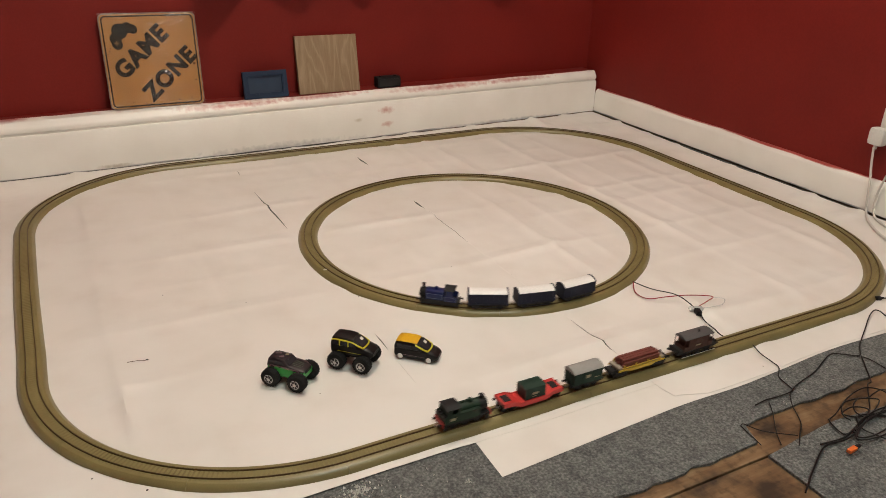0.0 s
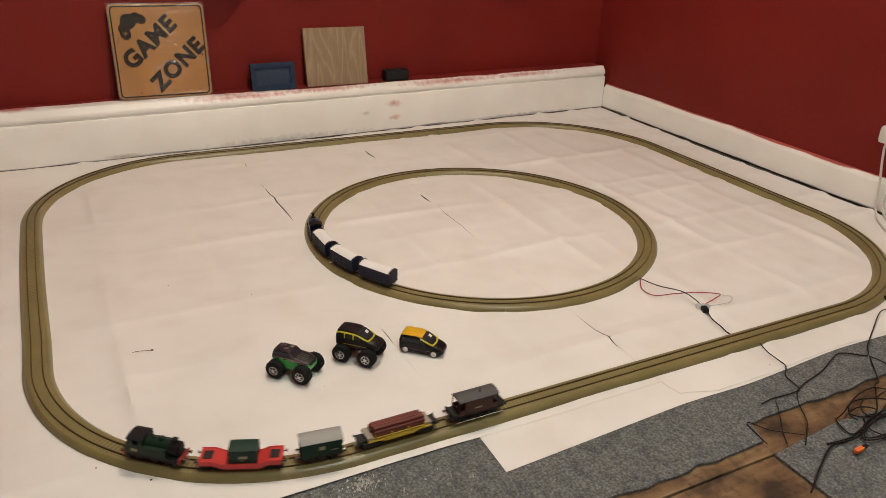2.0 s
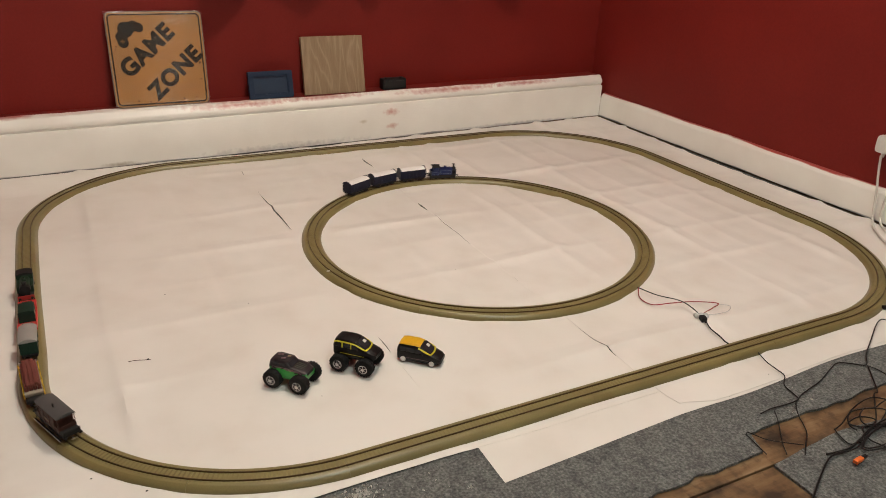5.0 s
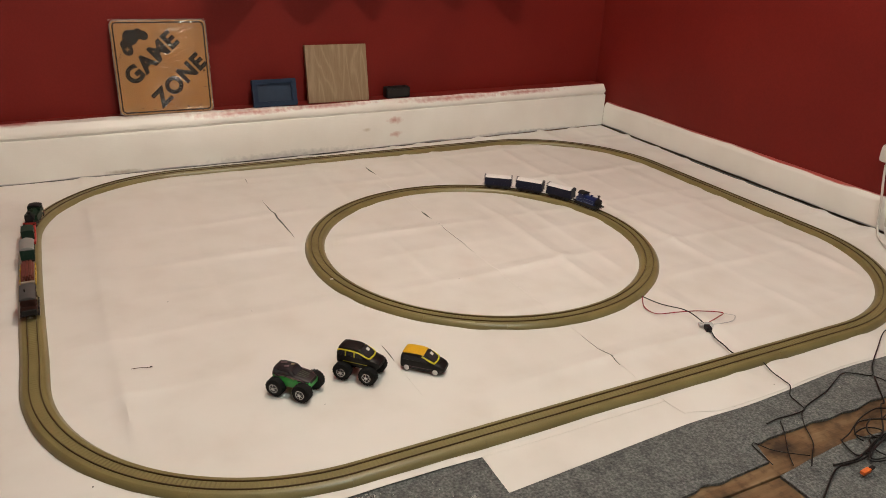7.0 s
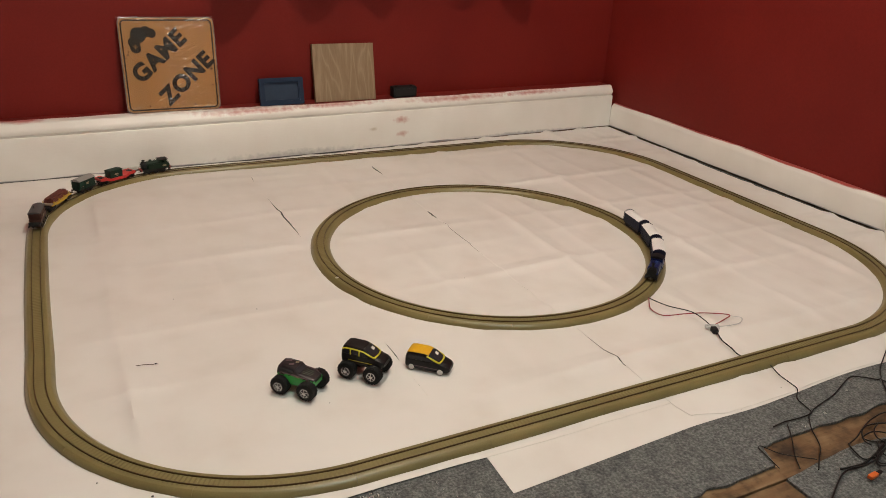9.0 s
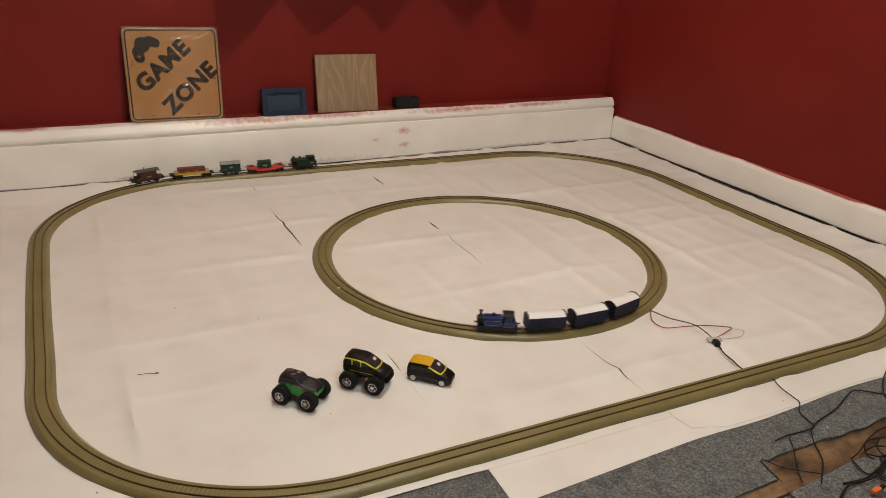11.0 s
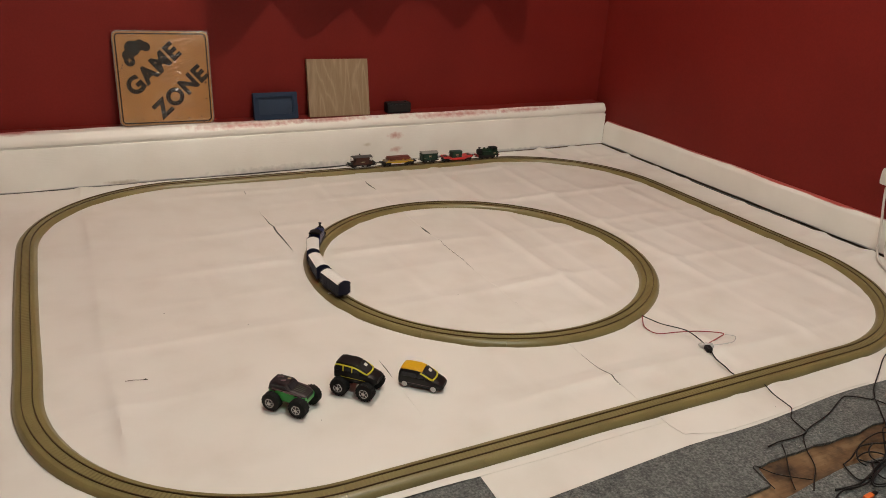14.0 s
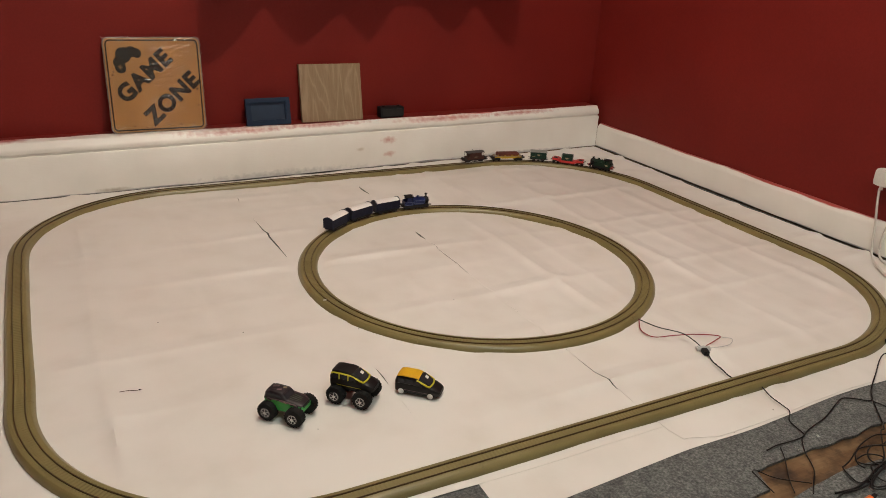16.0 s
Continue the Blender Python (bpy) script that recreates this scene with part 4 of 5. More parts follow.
def brake_van():
    top = thing("brake_van", "brown brake van with open verandas and dark grey roof", "model wagon")
    bm = B()
    box(bm, 0, 0, 0.0280, 0.054, 0.0280, 0.0265, 0.0005)
    body = part("body", bm, BAUXITE, top, "brown planked van body")
    for s in (-1, 1):
        bm = B()
        for i in range(5):
            box(bm, 0, s * 0.0141, 0.0180 + 0.0048 * i, 0.0535, 0.0004, 0.0006)
        for x in (-0.0266, -0.009, 0.009, 0.0266):
            box(bm, x, s * 0.0143, 0.028, 0.0012, 0.0009, 0.026)
        part("side_strapping", bm, BAUXITE, body)
        bm = B()
        box(bm, 0.001, s * 0.01425, 0.0240, 0.014, 0.0005, 0.0026)
        part("printed_mark", bm, CREAM, body, "faded buff printed mark")
        bm = B()
        box(bm, s * 0.0375, 0, 0.0195, 0.0012, 0.0280, 0.0100, 0.0003)
        for y in (-1, 1):
            box(bm, s * 0.0325, y * 0.0136, 0.0195, 0.010, 0.0010, 0.0100, 0.0002)
        part("veranda_wall", bm, BAUXITE, top, "low brown veranda wall")
        for y in (-1, 1):
            bm = B()
            box(bm, s * 0.0372, y * 0.0130, 0.0325, 0.0011, 0.0011, 0.0180)
            part("veranda_post", bm, BAUXITE, top, "")
        bm = B()
        box(bm, 0, s * 0.0165, 0.0058, 0.092, 0.0032, 0.0010, 0.0003)
        for x in (-0.041, -0.016, 0.016, 0.041):
            box(bm, x, s * 0.0150, 0.009, 0.0012, 0.0012, 0.007)
        part("step_board", bm, CHASSIS, top, "long black step board")
        bm = B()
        box(bm, 0, s * 0.0182, 0.0061, 0.092, 0.0004, 0.0008)
        part("step_edge", bm, PALE, top, "thin white step edge")
        bm = B()
        box(bm, s * 0.0420, 0, 0.0160, 0.018, 0.0270, 0.0042, 0.0006)
        box(bm, s * 0.0500, 0, 0.0185, 0.003, 0.0270, 0.0060, 0.0005)
        part("end_platform", bm, CHASSIS, top, "black weighted end platform")
    bm = B()
    prism(bm, arch(0.0150, 0.0416, 0.0046, 14, 0.0406), -0.0385, 0.0385, "yz")
    roof = part("roof", bm, DARK_ROOF, top, "dark grey bowed roof", 25)
    bm = B()
    rod(bm, -0.006, 0.004, 0.0490, 0.0014, 0.006, "z", 10)
    part("stove_pipe", bm, CHASSIS, roof)
    underframe(top, 0.0510, (-0.030, 0.030), 0.0122)
    for ob in top.children_recursive:
        ob.data.transform(Matrix.Diagonal((0.95, 1, 0.98, 1)))
    return top


# ---- toy road vehicles: x forwards, z up from the floor ----
def big_wheel(parent, x, y, r=0.0178, w=0.0175):
    bm = B()
    rod(bm, x, y, r, r - 0.0012, w, "y", 28, bevel=0.0035)
    for i in range(18):
        a = 2 * math.pi * i / 18
        for s, off in ((-1, 0.0), (1, 0.17)):
            m = Matrix.Translation((x, y + s * w * 0.22, r)) @ Matrix.Rotation(a + off, 4, "Y") @ Matrix.Translation((0, 0, r - 0.0012)) @ Matrix.Rotation(s * 0.35, 4, "Z")
            bmesh.ops.create_cube(bm, size=1.0, matrix=m @ Matrix.Diagonal((0.0026, w * 0.42, 0.0015, 1)))
    tyre = part("wheel", bm, TYRE, parent, "fat black lugged tyre", 45)
    s = 1 if y > 0 else -1
    bm = B()
    rod(bm, x, y + s * (w / 2 - 0.0005), r, r * 0.50, 0.003, "y", 24, bevel=0.0006)
    rod(bm, x, y + s * (w / 2 + 0.0012), r, r * 0.18, 0.002, "y", 12)
    for i in range(6):
        m = Matrix.Translation((x, y + s * (w / 2 + 0.0014), r)) @ Matrix.Rotation(math.pi * i / 3, 4, "Y") @ Matrix.Translation((0, 0, r * 0.30)) @ Matrix.Diagonal((0.0013, 0.0010, r * 0.34, 1))
        bmesh.ops.create_cube(bm, size=1.0, matrix=m)
    part("hub", bm, CHROME, tyre, "chromed spoked hub", 40)
    bm = B()
    rod(bm, x, y + s * (w / 2 + 0.0002), r, r * 0.40, 0.0024, "y", 20)
    part("hub_recess", bm, INTERIOR, tyre)


def monster_chassis(top, base, track, colour):
    bm = B()
    box(bm, 0, 0, 0.0215, base + 0.016, 0.012, 0.006, 0.001)
    for x in (-base / 2, base / 2):
        rod(bm, x, 0, 0.0178, 0.0028, track, "y", 10)
        for s in (-1, 1):
            rod(bm, x * 0.86, s * 0.012, 0.0275, 0.0016, 0.016, "z", 8)
            tube(bm, [(x, s * 0.010, 0.0178), (x * 0.5, s * 0.008, 0.023), (0, s * 0.006, 0.025)], 0.0012, 6, 3)
    part("chassis", bm, colour, top, "lifted truck chassis and axles")
    for x in (-base / 2, base / 2):
        for s in (-1, 1):
            big_wheel(top, x, s * (track / 2))


def shell(rows):
    """A body lofted through cross-sections (x, half width low, half width high, z low, z mid, z high)."""
    bm = B()
    rings = []
    for x, wl, wh, zl, zm, zh in rows:
        half = [(wl * 0.92, zl), (wl, zl + 0.2 * (zm - zl)), (wl, zl + 0.75 * (zm - zl)), (wl * 0.97, zm), ((wl * 0.3 + wh * 0.7), zm + 0.55 * (zh - zm)), (wh, zh - 0.10 * (zh - zl)), (wh * 0.86, zh), (wh * 0.45, zh + 0.0006)]
        rings.append([bm.verts.new((x, y, z)) for y, z in half] + [bm.verts.new((x, -y, z)) for y, z in reversed(half)])
    k = len(rings[0])
    for a, b in zip(rings, rings[1:]):
        for i in range(k):
            bm.faces.new((a[i], a[(i + 1) % k], b[(i + 1) % k], b[i]))
    bm.faces.new(rings[0]), bm.faces.new(rings[-1])
    return bm


def green_truck(at):
    top = thing("monster_truck", "toy monster truck with smoky grey body and green lower panels", "toy truck", "toy vehicles on the paper", at=at)
    low = [(-0.033, 0.0150, 0.0145, 0.0205, 0.0310, 0.0375), (-0.031, 0.0168, 0.0160, 0.0190, 0.0330, 0.0388), (-0.010, 0.0175, 0.0168, 0.0185, 0.0340, 0.0393), (0.018, 0.0170, 0.0148, 0.0185, 0.0325, 0.0354), (0.032, 0.0160, 0.0136, 0.0195, 0.0305, 0.0334), (0.0355, 0.0142, 0.0122, 0.0220, 0.0290, 0.0318)]
    part("lower_body", shell(low), TRUCK_GREEN, top, "bright green lower panels", 35)
    up = [(-0.0335, 0.0150, 0.0115, 0.0330, 0.0385, 0.0455), (-0.0315, 0.0160, 0.0125, 0.0335, 0.0395, 0.0482), (-0.012, 0.0164, 0.0130, 0.0340, 0.0400, 0.0492), (-0.001, 0.0164, 0.0126, 0.0340, 0.0396, 0.0480), (0.0065, 0.0158, 0.0132, 0.0355, 0.0378, 0.0396), (0.026, 0.0146, 0.0124, 0.0340, 0.0354, 0.0368), (0.0340, 0.0132, 0.0112, 0.0325, 0.0336, 0.0346)]
    body = part("upper_body", shell(up), TRUCK_GREY, top, "smoky grey panel-van body", 35)
    for s in (-1, 1):
        bm = B()
        prism(bm, [(-0.029, 0.0408), (-0.006, 0.0408), (0.000, 0.0408), (-0.003, 0.0458), (-0.029, 0.0462)], s * 0.0142 - 0.0012, s * 0.0142 + 0.0012)
        part("side_window", bm, CAR_GLASS, body)
        bm = B()
        prism(bm, [(-0.030, 0.0345), (0.002, 0.0350), (0.012, 0.0358), (0.028, 0.0335), (0.024, 0.0368), (0.0, 0.0392), (-0.026, 0.0388)], s * 0.0162 - 0.0005, s * 0.0162 + 0.0005)
        part("side_decal", bm, TRUCK_MARK, body, "faded purple side decal")
        for k, (x, z) in enumerate(((-0.022, 0.0365), (-0.008, 0.0372), (0.006, 0.0365), (0.018, 0.0350))):
            bm = B()
            box(bm, x, s * 0.0169, z, 0.006, 0.0004, 0.0014, 0, Matrix.Rotation(0.5 * (-1) ** k, 4, "Y"))
            part("decal_streak", bm, CREAM if k == 2 else BLACK, body)
    bm = B()
    prism(bm, [(0.0012, 0.0470), (0.0072, 0.0402), (0.0078, 0.0407), (0.0020, 0.0476)], -0.0110, 0.0110)
    part("windscreen", bm, CAR_GLASS, body)
    for x, y, w in ((-0.022, 0.004, 0.010), (-0.012, -0.004, 0.008), (-0.006, 0.005, 0.006)):
        bm = B()
        box(bm, x, y, 0.0499, w, 0.0045, 0.0006, 0.0002, Matrix.Rotation(0.4, 4, "Z"))
        part("roof_decal", bm, CREAM if w < 0.007 else TRUCK_MARK, body, "faded roof decal")
    for y, w in ((-0.0060, 0.016), (-0.0020, 0.019), (0.0025, 0.018), (0.0065, 0.015)):
        bm = B()
        box(bm, 0.0175, y, 0.0386, w, 0.0010, 0.0005, 0, Matrix.Rotation(0.135, 4, "Y") @ Matrix.Rotation(-y * 14, 4, "Z"))
        part("bonnet_streak", bm, STREAK, body, "grey green bonnet streak")
    for s in (-1, 1):
        bm = B()
        prism(bm, [(0.018, 0.0240), (0.0355, 0.0240), (0.0350, 0.0295), (0.028, 0.0318), (0.020, 0.0310)], s * 0.0150 - 0.0014, s * 0.0150 + 0.0014, "xz", 0.0005)
        part("front_fender", bm, TRUCK_GREEN, top, "bright green front fender")
    bm = B()
    box(bm, 0.0350, 0, 0.0318, 0.002, 0.020, 0.005, 0.0005)
    part("grille", bm, BLACK, body)
    for ob in top.children_recursive:
        ob.data.transform(Matrix.Translation((-0.001, 0, -0.0008)) @ Matrix.Diagonal((1.06, 1.10, 1.06, 1)))
    monster_chassis(top, 0.0523, 0.045, BLACK)
    return top


def hatchback(top, lift, roof_mat):
    """A tall rounded hatchback body, its sill lift metres up."""
    z = lift
    low = [(-0.0380, 0.0135, 0.0130, z + 0.003, z + 0.0125, z + 0.0150), (-0.0360, 0.0160, 0.0155, z + 0.001, z + 0.0150, z + 0.0168), (-0.020, 0.0172, 0.0165, z, z + 0.0160, z + 0.0175), (0.008, 0.0172, 0.0165, z, z + 0.0160, z + 0.0172), (0.026, 0.0170, 0.0150, z, z + 0.0140, z + 0.0162), (0.036, 0.0155, 0.0130, z + 0.001, z + 0.0105, z + 0.0128), (0.0405, 0.0120, 0.0100, z + 0.003, z + 0.0080, z + 0.0092)]
    part("body", shell(low), CAR_BLACK, top, "black plastic hatchback body", 40)
    up = [(-0.0375, 0.0140, 0.0110, z + 0.0140, z + 0.0190, z + 0.0225), (-0.0345, 0.0156, 0.0128, z + 0.0155, z + 0.0210, z + 0.0288), (-0.026, 0.0162, 0.0136, z + 0.0165, z + 0.0220, z + 0.0308), (-0.006, 0.0163, 0.0136, z + 0.0165, z + 0.0220, z + 0.0312), (0.005, 0.0162, 0.0132, z + 0.0165, z + 0.0215, z + 0.0290), (0.016, 0.0160, 0.0142, z + 0.0160, z + 0.0190, z + 0.0222), (0.0225, 0.0155, 0.0145, z + 0.0150, z + 0.0160, z + 0.0170)]
    cabin = part("cabin", shell(up), CAR_BLACK, top, "", 40)
    bm = shell([(x, w, w * 0.95, h - 0.0012, h - 0.0004, h + 0.0006) for x, w, h in
                ((-0.0350, 0.0122, z + 0.0282), (-0.0335, 0.0136, z + 0.0296), (-0.026, 0.0143, z + 0.0309), (-0.006, 0.0143, z + 0.0313), (0.0035, 0.0138, z + 0.0296))])
    part("roof", bm, roof_mat, cabin, "taxi yellow roof" if roof_mat is CAR_YELLOW else "", 40)
    bm = B()
    prism(bm, [(0.0055, z + 0.0292), (0.0160, z + 0.0226), (0.0210, z + 0.0184), (0.0216, z + 0.0190), (0.0166, z + 0.0234), (0.0062, z + 0.0300)], -0.0118, 0.0118)
    part("windscreen", bm, CAR_GLASS, cabin, "glossy tinted windscreen")
    # pale plate laid on the glass as a painted reflection
    bm = B()
    box(bm, 0.0125, 0.004, z + 0.0260, 0.006, 0.007, 0.0006, 0, Matrix.Rotation(radians(33), 4, "Y"))
    part("screen_reflection", bm, PALE, cabin, "small pale patch standing in for a windscreen reflection")
    bm = B()
    for s in (-1, 1):
        if roof_mat is CAR_YELLOW:
            tube(bm, [(0.0005, s * 0.0150, z + 0.0272), (0.007, s * 0.0152, z + 0.0246), (0.016, s * 0.0150, z + 0.0205), (0.0225, s * 0.0138, z + 0.0176)], 0.0016, 6, 4)
            continue
        tube(bm, [(-0.0355, s * 0.0140, z + 0.0245), (-0.028, s * 0.0146, z + 0.0268), (-0.006, s * 0.0150, z + 0.0268), (0.006, s * 0.0152, z + 0.0248), (0.016, s * 0.0150, z + 0.0205), (0.0225, s * 0.0138, z + 0.0176)], 0.0014, 6, 4)
    tube(bm, [(0.0225, -0.0138, z + 0.0176), (0.0245, -0.006, z + 0.0180), (0.0250, 0, z + 0.0180), (0.0245, 0.006, z + 0.0180), (0.0225, 0.0138, z + 0.0176)], 0.0016, 6, 4)
    part("yellow_trim", bm, CAR_TRIM, cabin, "lemon yellow window trim line", 60)
    for s in (-1, 1):
        for x0, x1 in ((-0.0315, -0.0215), (-0.0185, -0.0055), (-0.0025, 0.0085)):
            bm = B()
            prism(bm, [(x0, z + 0.0178), (x1 + (0.004 if x1 > 0 else 0), z + 0.0178), (x1 - (0.003 if x1 > 0 else 0), z + 0.0252), (x0, z + 0.0256)], s * 0.0153 - 0.0012, s * 0.0153 + 0.0012)
            part("side_window", bm, CAR_GLASS, cabin)
        if roof_mat is not CAR_YELLOW:
            for x in (-0.0200, -0.0040):
                bm = B()
                box(bm, x, s * 0.0160, z + 0.0215, 0.0020, 0.0022, 0.0095, 0.0003)
                part("pillar_trim", bm, CAR_TRIM, cabin, "lemon yellow window pillar")
        bm = B()
        box(bm, -0.002, s * 0.0173, z + 0.0065, 0.044, 0.0005, 0.0006)
        part("sill_line", bm, TRUCK_MARK if roof_mat is CAR_YELLOW else CAR_TRIM, top)
        bm = B()
        ball(bm, 0.0355, s * 0.0105, z + 0.0085, 0.003, 0.7, 1.1, 0.7, 12)
        part("headlight", bm, CLEAR_GREY, top, "small clear headlight", 60)
        bm = B()
        box(bm, -0.0372, s * 0.0120, z + 0.0100, 0.002, 0.003, 0.004, 0.0005)
        part("tail_light", bm, BUFFER_RED, top)
        bm = B()
        box(bm, 0.0085, s * 0.0185, z + 0.0180, 0.003, 0.003, 0.0025, 0.0006)
        part("wing_mirror", bm, CAR_BLACK, top)
    bm = B()
    box(bm, 0.0400, 0, z + 0.0045, 0.002, 0.018, 0.003, 0.0006)
    part("bumper", bm, CAR_BLACK, top)


def black_truck(at):
    top = thing("monster_truck", "toy monster truck with black hatchback body and yellow window trim", "toy truck", "toy vehicles on the paper", at=at)
    hatchback(top, 0.0290, CAR_BLACK)
    for ob in top.children_recursive:
        ob.data.transform(Matrix.Translation((0, 0, 0.029)) @ Matrix.Diagonal((1.08, 1.08, 1.06, 1)) @ Matrix.Translation((0, 0, -0.029)))
    monster_chassis(top, 0.0509, 0.045, BLACK)
    return top


def taxi(at):
    top = thing("toy_taxi", "toy hatchback taxi in black with yellow roof and white wheels", "toy car", "toy vehicles on the paper", at=at)
    hatchback(top, 0.0035, CAR_YELLOW)
    for ob in top.children_recursive:
        ob.data.transform(Matrix.Diagonal((1.11, 1.10, 1.10, 1)))
    for x in (-0.0283, 0.0283):
        for s in (-1, 1):
            bm = B()
            rod(bm, x, s * 0.0166, 0.0068, 0.0068, 0.0056, "y", 24, bevel=0.0006)
            tyre = part("wheel", bm, TYRE, top, "", 40)
            bm = B()
            rod(bm, x, s * 0.0194, 0.0068, 0.0056, 0.0012, "y", 20, bevel=0.0004)
            part("hubcap", bm, PALE, tyre, "plain white hubcap", 40)
    return top


# ---- things on the ledge ----
def words(text, size, parent, at, material, bold):
    cu = bpy.data.curves.new(text.lower(), "FONT")
    cu.space_character = 1.10
    cu.body, cu.size, cu.extrude, cu.offset, cu.align_x, cu.align_y = text, size, 0.0004, bold, "CENTER", "CENTER"
    tmp = new("lettering", cu)
    me = bpy.data.meshes.new_from_object(tmp.evaluated_get(bpy.context.evaluated_depsgraph_get()))
    bpy.data.objects.remove(tmp)
    me.materials.clear()
    me.materials.append(material)
    ob = new("lettering", me)
    ob.parent, ob.matrix_basis = parent, at
    return tagged(ob, "black painted capital letters")


def round_rect(w, h, r, n=6):
    pts = []
    for cx, cy, a0 in ((w / 2 - r, h / 2 - r, 0), (-w / 2 + r, h / 2 - r, 90), (-w / 2 + r, -h / 2 + r, 180), (w / 2 - r, -h / 2 + r, 270)):
        for i in range(n + 1):
            a = radians(a0 + 90 * i / n)
            pts.append((cx + r * math.cos(a), cy + r * math.sin(a)))
    return pts


def rim(bm, w, h, r, width, y0, y1):
    """A flat rounded frame in the xz plane, its middle at the origin."""
    a, b = round_rect(w, h, r), round_rect(w - 2 * width, h - 2 * width, max(r - width, 0.001))
    va = [[bm.verts.new((u, y, v)) for u, v in a] for y in (y0, y1)]
    vb = [[bm.verts.new((u, y, v)) for u, v in b] for y in (y0, y1)]
    for i in range(len(a)):
        j = (i + 1) % len(a)
        for k in (0, 1):
            bm.faces.new((va[k][i], va[k][j], vb[k][j], vb[k][i]))
        bm.faces.new((va[0][i], va[0][j], va[1][j], va[1][i])), bm.faces.new((vb[0][i], vb[0][j], vb[1][j], vb[1][i]))
    return bm


def game_sign(at):
    """Origin at the middle of the sign, its face towards -y."""
    S = 0.290
    top = thing("metal_sign", "ochre square metal sign in clear shrink film leaning on the wall", "sign", at=at)
    bm = B()
    prism(bm, round_rect(S, S, 0.018), -0.0015, 0.0015)
    part("plate", bm, SIGN_EDGE, top, "worn scratched metal plate", 40)
    bm = B()
    prism(bm, round_rect(S - 0.006, S - 0.006, 0.016), -0.0021, -0.0016)
    part("face", bm, SIGN_FACE, top, "ochre enamel face", 40)
    part("border", rim(B(), S - 0.014, S - 0.014, 0.014, 0.0042, -0.0028, -0.0022), SIGN_INK, top, "black rounded border line")
    flat = Matrix.Rotation(radians(90), 4, "X")
    words("GAME", 0.070, top, Matrix.Translation((-0.032, -0.0024, 0.027)) @ flat @ Matrix.Rotation(radians(41), 4, "Z"), SIGN_INK, 0.0034)
    words("ZONE", 0.069, top, Matrix.Translation((0.047, -0.0024, -0.043)) @ flat @ Matrix.Rotation(radians(41), 4, "Z"), SIGN_INK, 0.0034)
    bm = B()
    m = Matrix.Translation((-0.083, 0, 0.086)) @ Matrix.Rotation(radians(-41), 4, "Y") @ Matrix.Diagonal((1.25, 1, 1.35, 1)) 
    for cx, cz, r in ((-0.0265, -0.010, 0.0125), (-0.020, 0.000, 0.0135), (0.0265, -0.010, 0.0110), (0.020, 0.000, 0.0125)):
        rod(bm, cx, -0.0025, cz, r, 0.0007, "y", 28)
    box(bm, 0, -0.0025, 0.001, 0.042, 0.0006, 0.020)
    rod(bm, 0, -0.0030, 0.006, 0.0175, 0.0014, "y", 32)
    bmesh.ops.transform(bm, matrix=m, verts=bm.verts)
    pad = part("gamepad_emblem", bm, SIGN_INK, top, "black gamepad emblem")
    bm = B()
    for a in (45, -45):
        box(bm, -0.0255, -0.0032, -0.008, 0.0110, 0.0005, 0.0016, 0, Matrix.Rotation(radians(a), 4, "Y"))
    bmesh.ops.transform(bm, matrix=m, verts=bm.verts)
    part("button_cross", bm, SIGN_FACE, pad)
    bm = B()
    rod(bm, 0.004, -0.0036, 0.006, 0.0150, 0.0010, "y", 32)
    bmesh.ops.transform(bm, matrix=m, verts=bm.verts)
    part("thumb_disc", bm, BLACK, pad, "solid black disc")
    spots = random.Random(23)
    for k in range(18):
        bm = B()
        edge, along, inset = k % 4, spots.uniform(-0.13, 0.13), spots.uniform(0.118, 0.139)
        u, v = ((along, -inset), (inset, along), (along * 0.9, -inset), (-inset, along * 0.9))[edge]
        r = spots.uniform(0.0015, 0.0050)
        ring_pts = [(u + r * spots.uniform(0.4, 1.3) * math.cos(a), v + r * spots.uniform(0.4, 1.0) * math.sin(a)) for a in (0.785 * i for i in range(8))]
        prism(bm, ring_pts, -0.0034, -0.0029)
        part("rust_spot", bm, RUST, top)
    # crumpled film
    bm = B()
    n = 110
    rng = random.Random(11)

    def crumple(u, v):
        band = max(0.0, 1 - abs(u - 0.03 - 0.15 * v) / 0.080) + max(0.0, 1 - abs(v + 0.138) / 0.012) + 0.8 * max(0.0, 1 - abs(v - 0.138) / 0.010) + 0.7 * max(0.0, 1 - abs(abs(u) - 0.142) / 0.008)
        ridge = abs(noise.noise((u * 12 + v * 8, v * 62 - u * 15, 3))) + 0.5 * abs(noise.noise((u * 24, v * 120 - u * 36, 8)))
        return 0.0003 + 0.0130 * min(1.0, band) * ridge * max(0.0, 0.6 + 1.4 * noise.noise((u * 14, v * 24, 3)))

    g = []
    for i in range(n + 1):
        row = []
        for j in range(n + 1):
            u, v = (i / n - 0.5) * (S + 0.004), (j / n - 0.5) * (S + 0.004)
            row.append(bm.verts.new((u, -0.0045 - crumple(u, v) * rng.uniform(0.75, 1.0), v)))
        g.append(row)
    for i in range(n):
        for j in range(n):
            bm.faces.new((g[i][j], g[i + 1][j], g[i + 1][j + 1], g[i][j + 1]))
    film = part("shrink_film", bm, FILM, top, "clear crumpled shrink film with bright glints")
    film.visible_shadow = False
    return top


